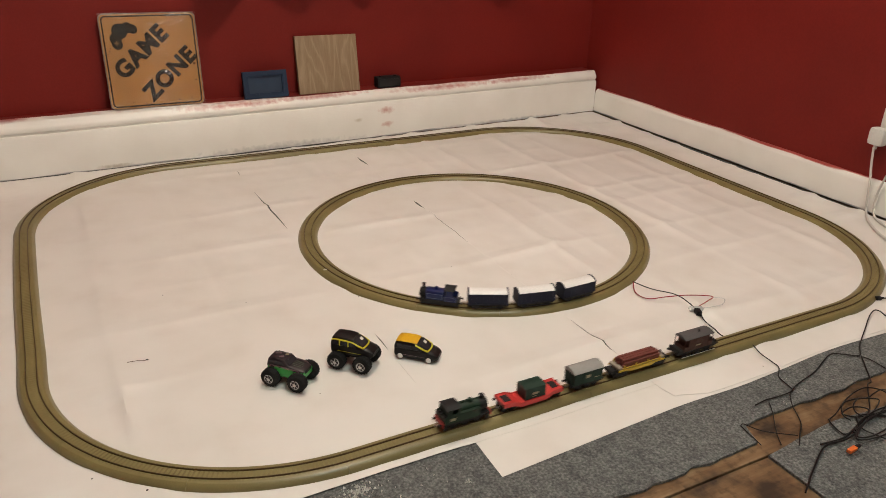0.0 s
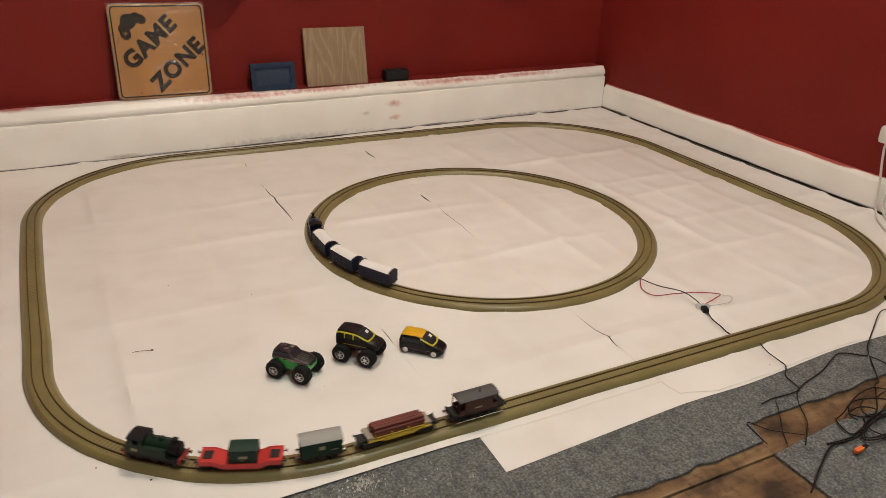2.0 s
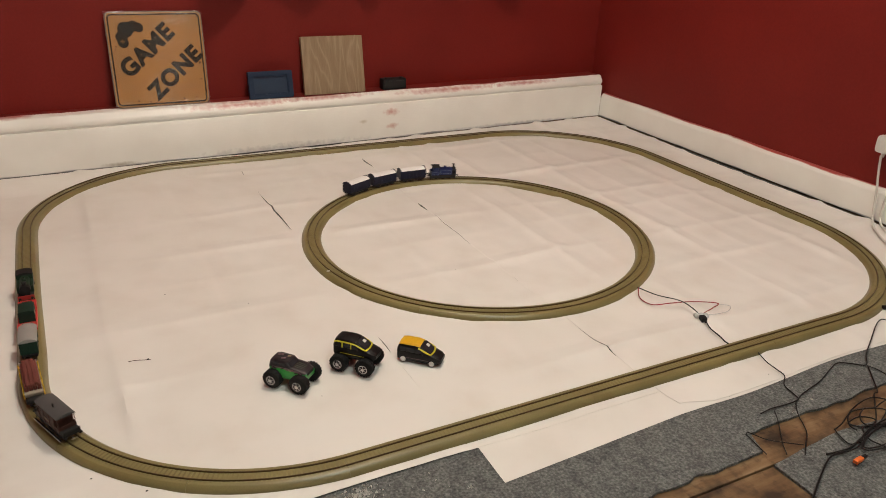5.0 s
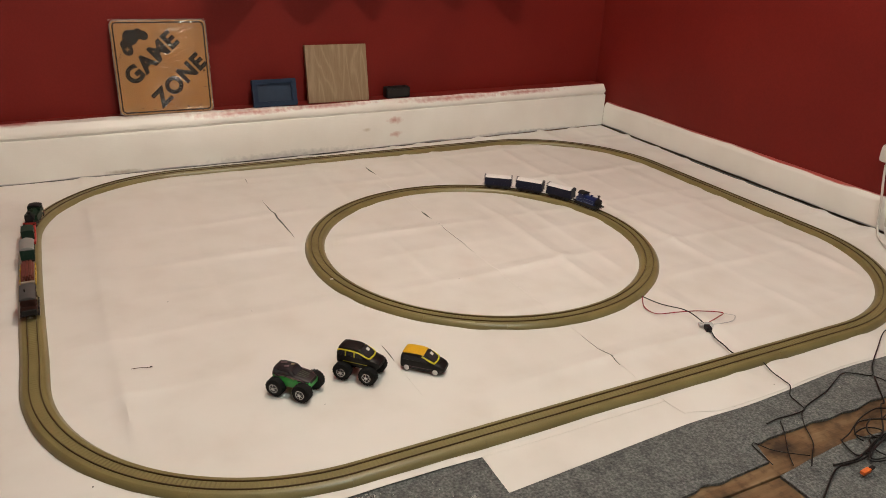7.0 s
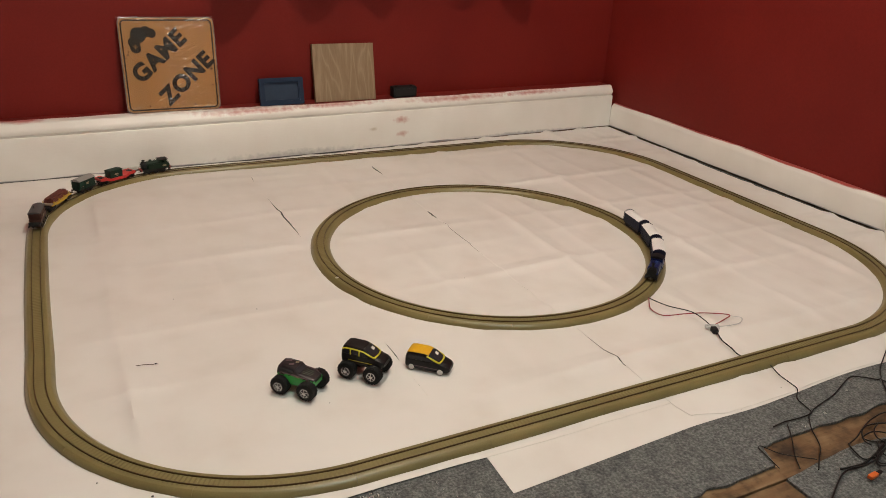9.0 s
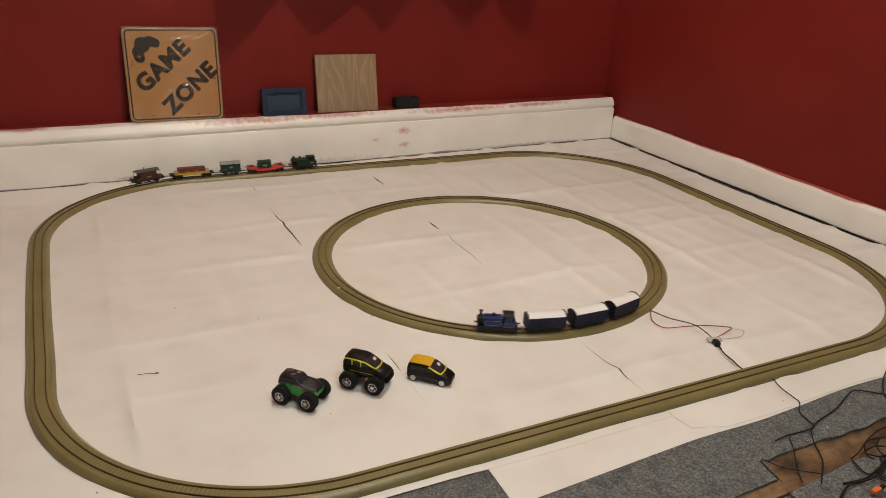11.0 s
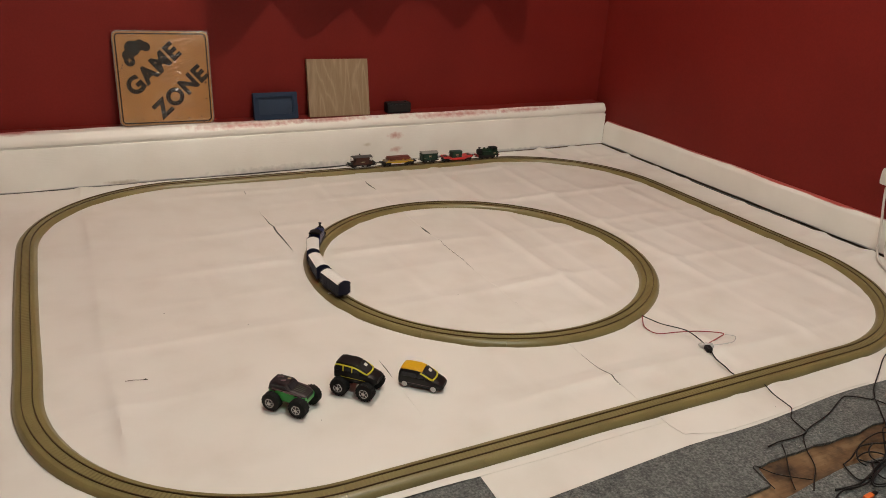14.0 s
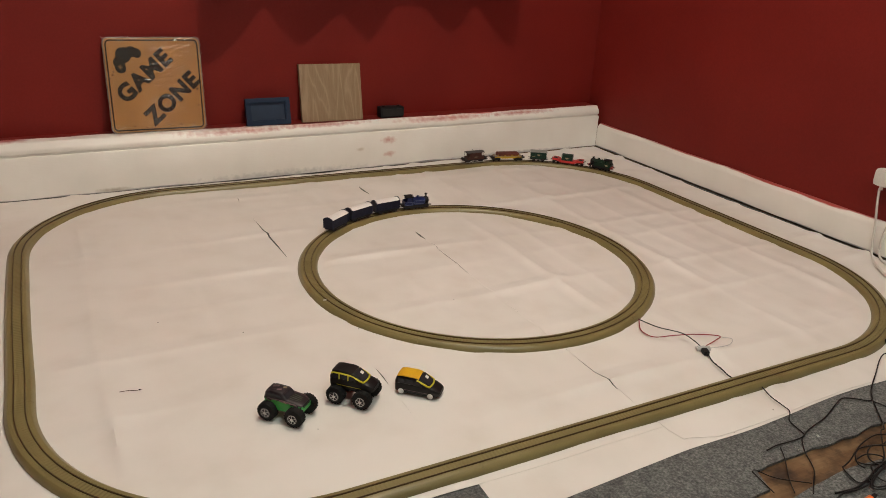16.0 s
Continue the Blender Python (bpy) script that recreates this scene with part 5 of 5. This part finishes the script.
def ledge_things():
    z = 0.1718
    on = lambda x, y: BACK @ pose(x, y, z)
    game_sign(BACK @ pose(-0.577, 0.066, z + 0.1470, -7.5, 0.6, 0) @ Matrix.Diagonal((1.005, 1, 1.018, 1)))
    b = thing("wooden_board", "square oak-veneered board leaning against the red wall", "board", at=BACK @ pose(0.010, 0.050, z, -11, 0.4, 0))
    bm = B()
    box(bm, 0.002, -0.0083, 0.0990, 0.2285, 0.0006, 0.1995)
    part("veneer", bm, VENEER, b, "oak veneer with cathedral grain")
    bm = B()
    box(bm, 0.002, 0, 0.0990, 0.2290, 0.016, 0.2000, 0.0006)
    part("core", bm, BOARD_EDGE, b, "pale sawn board core")
    t = thing("picture_frame", "small dull blue plastic frame leaning against the red wall", "frame", at=BACK @ pose(-0.222, 0.045, z, -12, 0.0, 0))
    bm = B()
    rim(bm, 0.154, 0.092, 0.004, 0.014, -0.009, 0.009)
    bmesh.ops.translate(bm, vec=(0, 0, 0.046), verts=bm.verts)
    part("frame", bm, TRAY_BLUE, t, "dull blue moulded frame")
    bm = B()
    rim(bm, 0.126, 0.064, 0.003, 0.004, -0.0070, 0.004)
    bmesh.ops.translate(bm, vec=(0, 0, 0.046), verts=bm.verts)
    part("inner_bead", bm, TRAY_BLUE, t)
    bm = B()
    box(bm, 0, 0.001, 0.046, 0.127, 0.004, 0.065)
    part("panel", bm, TRAY_INNER, t, "slate blue glossy panel")
    k = thing("small_speaker", "small black rounded plastic box on the ledge", "speaker", at=BACK @ pose(0.243, 0.055, z))
    bm = B()
    box(bm, 0, 0, 0.020, 0.096, 0.040, 0.040, 0.007)
    part("case", bm, BLACK, k, "black rounded case", 40)
    bm = B()
    prism(bm, round_rect(0.082, 0.026, 0.006), -0.0215, -0.0195)
    bmesh.ops.translate(bm, vec=(0, 0, 0.020), verts=bm.verts)
    part("grille", bm, CHASSIS, k, "matt black front grille")
    for x in (-0.030, 0.030):
        bm = B()
        rod(bm, x, 0, 0.0408, 0.006, 0.003, "z", 16, bevel=0.0006)
        part("button", bm, BLACK, k)


def valance():
    """Added unseen above the ledge; its scalloped lower edge throws the wavy wall shade."""
    top = thing("scallop_shadow_caster", "unseen scalloped shadow caster added above the ledge", "valance", at=BACK)
    lobes = [(-0.382, 0.83), (-0.382, 0.698), (-0.354, 0.684), (-0.312, 0.708), (-0.218, 0.816), (-0.194, 0.832), (-0.143, 0.764), (-0.099, 0.731), (-0.057, 0.75), (0.023, 0.816), (0.056, 0.797), (0.103, 0.743), (0.135, 0.747),
             (0.186, 0.816), (0.215, 0.839), (0.299, 0.839), (0.336, 0.806), (0.388, 0.767), (0.421, 0.769), (0.468, 0.825), (0.496, 0.839), (0.552, 0.774), (0.614, 0.722), (0.646, 0.717), (0.658, 0.736), (0.658, 0.83)]
    bm = B()
    line = spline([(x, 0, z) for x, z in lobes[1:-1]], 4)
    hi = 1.00
    front = [(bm.verts.new((p.x, -0.100, p.z)), bm.verts.new((p.x, -0.100, hi)), bm.verts.new((p.x, -0.096, p.z)), bm.verts.new((p.x, -0.096, hi))) for p in line]
    for a, b in zip(front, front[1:]):
        bm.faces.new((a[0], b[0], b[1], a[1])), bm.faces.new((a[2], a[3], b[3], b[2])), bm.faces.new((a[0], a[2], b[2], b[0]))
    part("scalloped_sheet", bm, CASTER_DARK, top, "dark scalloped sheet of the unseen shadow caster")
    bm = B()
    box(bm, 0.118, -0.002, hi + 0.009, 1.08, 0.200, 0.018, 0.002)
    part("caster_board", bm, BOARD_EDGE, top, "board on top of the unseen shadow caster")


# ---- wires and small things ----
def cable(name, pts, r, material, label, category="cable", per=8):
    return tagged(new(name, mesh_of(name, tube(B(), pts, r, 8, per), material, 60)), label, category)


def wiring():
    cable("feed_wire", [(0.243, -0.495, 0.006), (0.254, -0.547, 0.009), (0.277, -0.597, 0.014), (0.281, -0.635, 0.011), (0.280, -0.657, 0.006)], 0.0012, CABLE, "thin black feed wire from the ring to the connector", "wire")
    cable("feed_wire", [(0.243, -0.497, 0.006), (0.217, -0.535, 0.003), (0.220, -0.572, 0.004), (0.258, -0.594, 0.011), (0.306, -0.608, 0.011), (0.356, -0.631, 0.008), (0.335, -0.640, 0.006), (0.300, -0.648, 0.004)], 0.0012, CABLE_RED, "thin red feed wire looped on the paper", "wire")
    cable("clear_wire", [(0.296, -0.660, 0.006), (0.322, -0.668, 0.008), (0.350, -0.668, 0.008), (0.372, -0.652, 0.008), (0.360, -0.634, 0.006)], 0.0009, CLEAR_GREY, "thin clear wire looped beside the connector", "wire")
    c = thing("wire_connector", "clear plastic terminal block with black plug on the paper", "connector", at=pose(0.284, -0.655, 0.001, 0, 0, -114))
    bm = B()
    box(bm, 0, 0, 0.004, 0.012, 0.030, 0.007, 0.0012)
    for y in (-0.010, 0, 0.010):
        rod(bm, 0, y, 0.008, 0.0032, 0.003, "z", 12)
    part("terminal_block", bm, CLEAR_GREY, c, "cloudy clear terminal block", 40)
    bm = B()
    box(bm, 0.017, -0.002, 0.0055, 0.018, 0.012, 0.010, 0.0015)
    rod(bm, 0.028, -0.002, 0.0055, 0.0028, 0.008, "x", 10)
    part("plug", bm, BLACK, c, "black plug", 40)
    def lay(name, line, r, label, lift=0.0):
        """A cable along a line of the plan, resting on paper, carpet or boards."""
        pts = []
        for i, (x, y) in enumerate(line):
            ground = 0.0004 if y > -0.885 else -0.0030 if y > -0.91 else -0.0050
            pts.append((x, y, ground + 0.78 * r + lift + 0.0012 * (i % 2)))
        cable(name, pts, 0.78 * r, CABLE, label, per=6)

    cable("power_cable", [(0.272, -0.682, 0.006), (0.264, -0.703, 0.003), (0.258, -0.735, 0.003), (0.252, -0.760, 0.003), (0.262, -0.79, 0.0012)], 0.0014, CABLE, "black power cable running under the track")
    lay("power_cable", [(0.284, -0.812), (0.27, -0.846), (0.268, -0.875), (0.267, -0.892), (0.246, -0.91), (0.238, -0.931), (0.234, -0.952), (0.217, -0.96), (0.192, -0.986), (0.173, -1.013), (0.16, -1.03), (0.136, -1.047), (0.11, -1.067)], 0.0014, "black power cable running from under the track", 0)
    lay("power_cable", [(0.131, -0.957), (0.16, -0.955), (0.188, -0.956), (0.22, -0.957), (0.25, -0.946), (0.285, -0.939), (0.324, -0.929), (0.376, -0.91), (0.404, -0.903), (0.427, -0.913), (0.455, -0.929), (0.485, -0.907), (0.55, -0.872), (0.612, -0.839), (0.647, -0.826), (0.653, -0.835), (0.646, -0.855)], 0.0016, "black cable trailing over the carpet edge", 0.001)
    lay("power_cable", [(0.455, -0.933), (0.425, -0.963), (0.39, -0.999), (0.373, -1.004), (0.333, -1.035), (0.302, -1.057), (0.266, -1.069), (0.233, -1.079), (0.199, -1.086), (0.172, -1.088), (0.142, -1.082)], 0.0017, "black cable crossing the bare boards", 0.0015)
    lay("power_cable", [(0.455, -0.933), (0.459, -0.953), (0.459, -0.982)], 0.0015, "black cable crossing the bare boards", 0.001)
    lay("power_cable", [(0.162, -0.96), (0.141, -0.986), (0.104, -1.026), (0.082, -1.054)], 0.0012, "thin black lead on the bare boards", 0.0)
    lay("power_cable", [(0.062, -0.987), (0.069, -0.987), (0.083, -1.011), (0.102, -1.03), (0.13, -1.048)], 0.0011, "thin black lead on the bare boards", 0)
    lay("power_cable", [(0.062, -0.987), (0.057, -1.009), (0.053, -1.039)], 0.0011, "thin black lead on the bare boards", 0)
    lay("power_cable", [(0.213, -1.043), (0.241, -1.037), (0.281, -1.022), (0.31, -1.023), (0.337, -1.03), (0.358, -1.027), (0.383, -1.024), (0.388, -1.03)], 0.0016, "black cable lying in loose coils", 0.001)
    lay("power_cable", [(0.311, -1.082), (0.293, -1.072), (0.261, -1.058), (0.248, -1.046), (0.254, -1.04), (0.279, -1.038), (0.299, -1.046), (0.299, -1.059), (0.261, -1.073), (0.223, -1.083), (0.201, -1.081), (0.204, -1.057), (0.213, -1.043)], 0.0017, "black cable lying in loose coils", 0.002)
    lay("power_cable", [(0.261, -1.031), (0.284, -1.024), (0.321, -1.03), (0.343, -1.044), (0.333, -1.053), (0.29, -1.069), (0.243, -1.084), (0.223, -1.091), (0.219, -1.085), (0.239, -1.082), (0.241, -1.094), (0.25, -1.123)], 0.0016, "black cable lying in loose coils", 0.004)
    lay("power_cable", [(0.142, -1.082), (0.169, -1.087), (0.197, -1.087), (0.225, -1.081), (0.246, -1.077)], 0.0022, "thick twist of black cables", 0.001)
    lay("power_cable", [(0.02, -1.150), (0.08, -1.118), (0.142, -1.090), (0.19, -1.094), (0.235, -1.085), (0.262, -1.062), (0.30, -1.070), (0.33, -1.10), (0.40, -1.12)], 0.0020, "thick twist of black cables", 0.003)
    for seed, cx, cy, rx, ry, turns, lift in ((3, 0.300, -1.046, 0.055, 0.028, 1, 0.004), (14, 0.275, -1.090, 0.070, 0.020, 2, 0.006)):
        rng = random.Random(seed)
        a, b, c = rng.uniform(0, 6.3), rng.uniform(0, 6.3), rng.uniform(0.5, 0.9)
        line = []
        for i in range(turns * 10 + 4):
            th = a + i * 0.628
            k = 1 + 0.28 * math.sin(c * th + b) + rng.uniform(-0.05, 0.05)
            line.append((cx + rx * k * math.cos(th) + 0.012 * math.sin(0.4 * th), cy + ry * k * math.sin(th + 0.5)))
        lay("power_cable", line, 0.0017, "black cable lying in loose coils", lift)
    e = thing("cable_plug", "small black plug lying beside the track on the paper", "plug", at=pose(0.706, -0.795, 0.0048, 0, 0, -20))
    bm = B()
    box(bm, 0, 0, 0, 0.012, 0.009, 0.008, 0.0014)
    rod(bm, 0.009, 0, 0, 0.0026, 0.008, "x", 10)
    part("shell", bm, BLACK, e, "black plug shell", 40)
    cable("power_cable", [(0.718, -0.799, 0.0045), (0.745, -0.812, 0.003), (0.79, -0.842, 0.003), (0.85, -0.862, 0.003)], 0.0015, CABLE, "black lead of the small plug on the paper")
    p = thing("cable_plug", "orange and black plug among the coiled cables", "plug", at=pose(0.170, -1.118, 0.0035, 0, 0, 5))
    bm = B()
    box(bm, 0, 0, 0, 0.020, 0.008, 0.006, 0.0012)
    part("shell", bm, ORANGE, p, "orange plug shell")
    bm = B()
    box(bm, 0.016, 0, 0, 0.012, 0.006, 0.005, 0.001)
    part("strain_relief", bm, BLACK, p)


def socket_and_plug():
    s = thing("wall_socket", "white double wall socket above the low skirting", "socket", at=pose(RIGHT, -0.455, 0.262))
    bm = B()
    box(bm, -0.005, 0, 0, 0.010, 0.146, 0.086, 0.003)
    part("faceplate", bm, PALE, s, "white plastic faceplate", 40)
    for y in (-0.02, 0.02):
        bm = B()
        box(bm, -0.0115, y, 0.024, 0.004, 0.012, 0.018, 0.001)
        part("switch", bm, PALE, s)
    p = thing("mains_plug", "white mains plug in the wall socket", "plug", at=pose(RIGHT - 0.010, -0.396, 0.225))
    bm = B()
    box(bm, -0.018, 0, 0, 0.034, 0.048, 0.052, 0.013)
    part("plug_body", bm, PALE, p, "", 40)
    bm = B()
    rod(bm, -0.020, 0, -0.030, 0.005, 0.012, "z", 12)
    part("cord_grip", bm, PALE, p)
    cable("white_flex", [(RIGHT - 0.030, -0.392, 0.192), (RIGHT - 0.034, -0.400, 0.15), (RIGHT - 0.036, -0.412, 0.09), (RIGHT - 0.034, -0.418, 0.03), (RIGHT - 0.050, -0.435, 0.006), (RIGHT - 0.10, -0.48, 0.004), (RIGHT - 0.16, -0.56, 0.004), (RIGHT - 0.19, -0.66, 0.004)], 0.0034, CABLE_WHITE, "white flex hanging from the plug to the floor")
    cable("white_flex", [(RIGHT - 0.020, -0.470, 0.215), (RIGHT - 0.030, -0.455, 0.14), (RIGHT - 0.030, -0.440, 0.07), (RIGHT - 0.036, -0.446, 0.015), (RIGHT - 0.07, -0.49, 0.004), (RIGHT - 0.10, -0.58, 0.004), (RIGHT - 0.11, -0.70, 0.004)], 0.0034, CABLE_WHITE, "white flex hanging from the socket to the floor")


def crumbs():
    """Plaster crumbs on the carpet and specks on the paper."""
    rng = random.Random(7)
    verts, faces = [], []
    spots = [(-0.582, -0.850, 0.013, 130), (-0.60, -0.856, 0.03, 40), (-0.424, -0.903, 0.004, 10), (-0.52, -0.88, 0.03, 10), (0.30, -0.95, 0.12, 14)]
    for cx, cy, spread, count in spots:
        for _ in range(count):
            x, y, r = cx + rng.gauss(0, spread), cy + rng.gauss(0, spread * 0.5), rng.uniform(0.0010, 0.0038)
            k = len(verts)
            for _ in range(4):
                verts.append((x + rng.uniform(-r, r), y + rng.uniform(-r, r), -0.0057))
            verts.append((x, y, -0.0054 + r))
            faces += [(k, k + 1, k + 4), (k + 1, k + 2, k + 4), (k + 2, k + 3, k + 4), (k + 3, k, k + 4)]
    me = bpy.data.meshes.new("plaster_crumbs")
    me.from_pydata(verts, [], faces)
    me.materials.append(PLASTER)
    tagged(new("plaster_crumbs", me), "white plaster crumbs on the grey carpet", "debris", kind="stuff")
    for x, y, r in ((-0.590, -0.215, 0.0012), (-0.745, -0.105, 0.0011), (-0.36, -0.29, 0.0011), (-0.555, -0.60, 0.0009), (-0.10, -0.24, 0.0010), (-1.0, 0.50, 0.0016), (-0.86, -0.72, 0.0016), (-0.93, -0.66, 0.0012)):
        bm = B()
        ball(bm, x, y, 0.0012, r, 1.3, 1, 0.5, 8)
        tagged(new("dirt_speck", mesh_of("dirt_speck", bm, CHASSIS)), "small dark speck of dirt on the paper", "debris", "specks on the paper")
    bm = B()
    ball(bm, RING[0] + (CURVE + 0.012) * math.cos(radians(190)), RING[1] + (CURVE + 0.012) * math.sin(radians(190)), BED_TOP + 0.0004, 0.0042, 1.4, 0.8, 0.25, 10)
    tagged(new("plaster_chip", mesh_of("plaster_chip", bm, PLASTER)), "pale plaster chip on the olive trackbed of the ring", "debris")
    cable("twig", [(-0.846, -0.353, 0.0015), (-0.832, -0.356, 0.0025), (-0.820, -0.360, 0.0025), (-0.808, -0.361, 0.0015)], 0.0006, BAUXITE, "thin dark splinter lying on the paper", "debris", 4)
    bm = B()
    ball(bm, -0.812, -0.3605, 0.0025, 0.0020, 1.2, 1, 0.6, 8)
    tagged(new("dirt_speck", mesh_of("dirt_speck", bm, CHASSIS)), "small dark speck of dirt on the paper", "debris", "specks on the paper")


room()
floor_sheets()
railway("outer_railway_loop", oval, OVAL_LENGTH, 28, "large rounded model railway loop on olive foam trackbed", RUN_X)
railway("inner_railway_ring", ring, 2 * math.pi * CURVE, 16, "round model railway ring on olive foam trackbed")

blue_train = [(blue_loco(), 0.0)]
coach = blue_coach()
blue_train += [(coach, 0.103), (copy_thing(coach, Matrix.Identity(4)), 0.206), (copy_thing(coach, Matrix.Identity(4)), 0.309)]
well, box_load, flat, baulks = well_wagon(), container(), timber_wagon(), timber_load()
green_train = [(green_loco(), 0.5630, 0.0), (well, 0.4330, 0.0), (box_load, 0.4290, 0.0142), (goods_van(), 0.3170, 0.0), (flat, 0.1935, 0.0), (baulks, 0.1935, 0.0192), (brake_van(), 0.0525, 0.0)]

green_truck(pose(-0.5885, -0.5377, -0.001, 0, 0, -46.5))
black_truck(pose(-0.4641, -0.5341, -0.001, 0, 0, -45))
taxi(pose(-0.3451, -0.5594, -0.001, 0, 0, -43.6))
ledge_things()
valance()
wiring()
socket_and_plug()
crumbs()

# distance of the green train's tail along its loop, and the turn of the blue train's middle, at times
GREEN_TAIL = [(0, 0.374), (0.5, 0.509), (1, 0.637), (1.5, 0.756), (2, 0.871), (2.5, 0.989), (3, 1.108), (3.5, 1.231), (4, 1.35), (5.5, 1.704), (7, 2.056), (8, 2.293), (9, 2.536), (10.3, 2.847), (11.5, 3.137), (12.5, 3.395), (13.5, 3.643), (14.5, 3.893), (16, 4.252)]
BLUE_TURN = [(0, 108.9), (1.5, 155.3), (3.5, 217.6), (7, 326.6), (9, 391.0), (11.5, 473.3), (12.5, 504.4), (14.5, 565.5), (16, 613.5)]


def at_time(rows, t):
    """A smooth value between rows."""
    T, V = [r[0] for r in rows], [r[1] for r in rows]
    n = len(T)
    slope = [(V[min(i + 1, n - 1)] - V[max(i - 1, 0)]) / (T[min(i + 1, n - 1)] - T[max(i - 1, 0)]) for i in range(n)]
    i = max(0, min(n - 2, sum(1 for x in T if x <= t) - 1))
    h = T[i + 1] - T[i]
    u = (t - T[i]) / h
    return (2 * u ** 3 - 3 * u * u + 1) * V[i] + (u ** 3 - 2 * u * u + u) * h * slope[i] + (3 * u * u - 2 * u ** 3) * V[i + 1] + (u ** 3 - u * u) * h * slope[i + 1]


def motions():
    times = [i * 0.2 for i in range(81)]
    for car, back, lift in green_train:
        rows = []
        for t in times:
            x, y, h = oval(at_time(GREEN_TAIL, t) + back)
            rows.append((t, pose(x, y, RAIL_TOP + lift, 0, 0, math.degrees(h))))
        walk(car, rows)
    for car, back in blue_train:
        rows = []
        for t in times:
            x, y, h = ring(CURVE * radians(at_time(BLUE_TURN, t)) + 0.1545 - back)
            rows.append((t, pose(x, y, RAIL_TOP, 0, 0, math.degrees(h))))
        walk(car, rows)


motions()
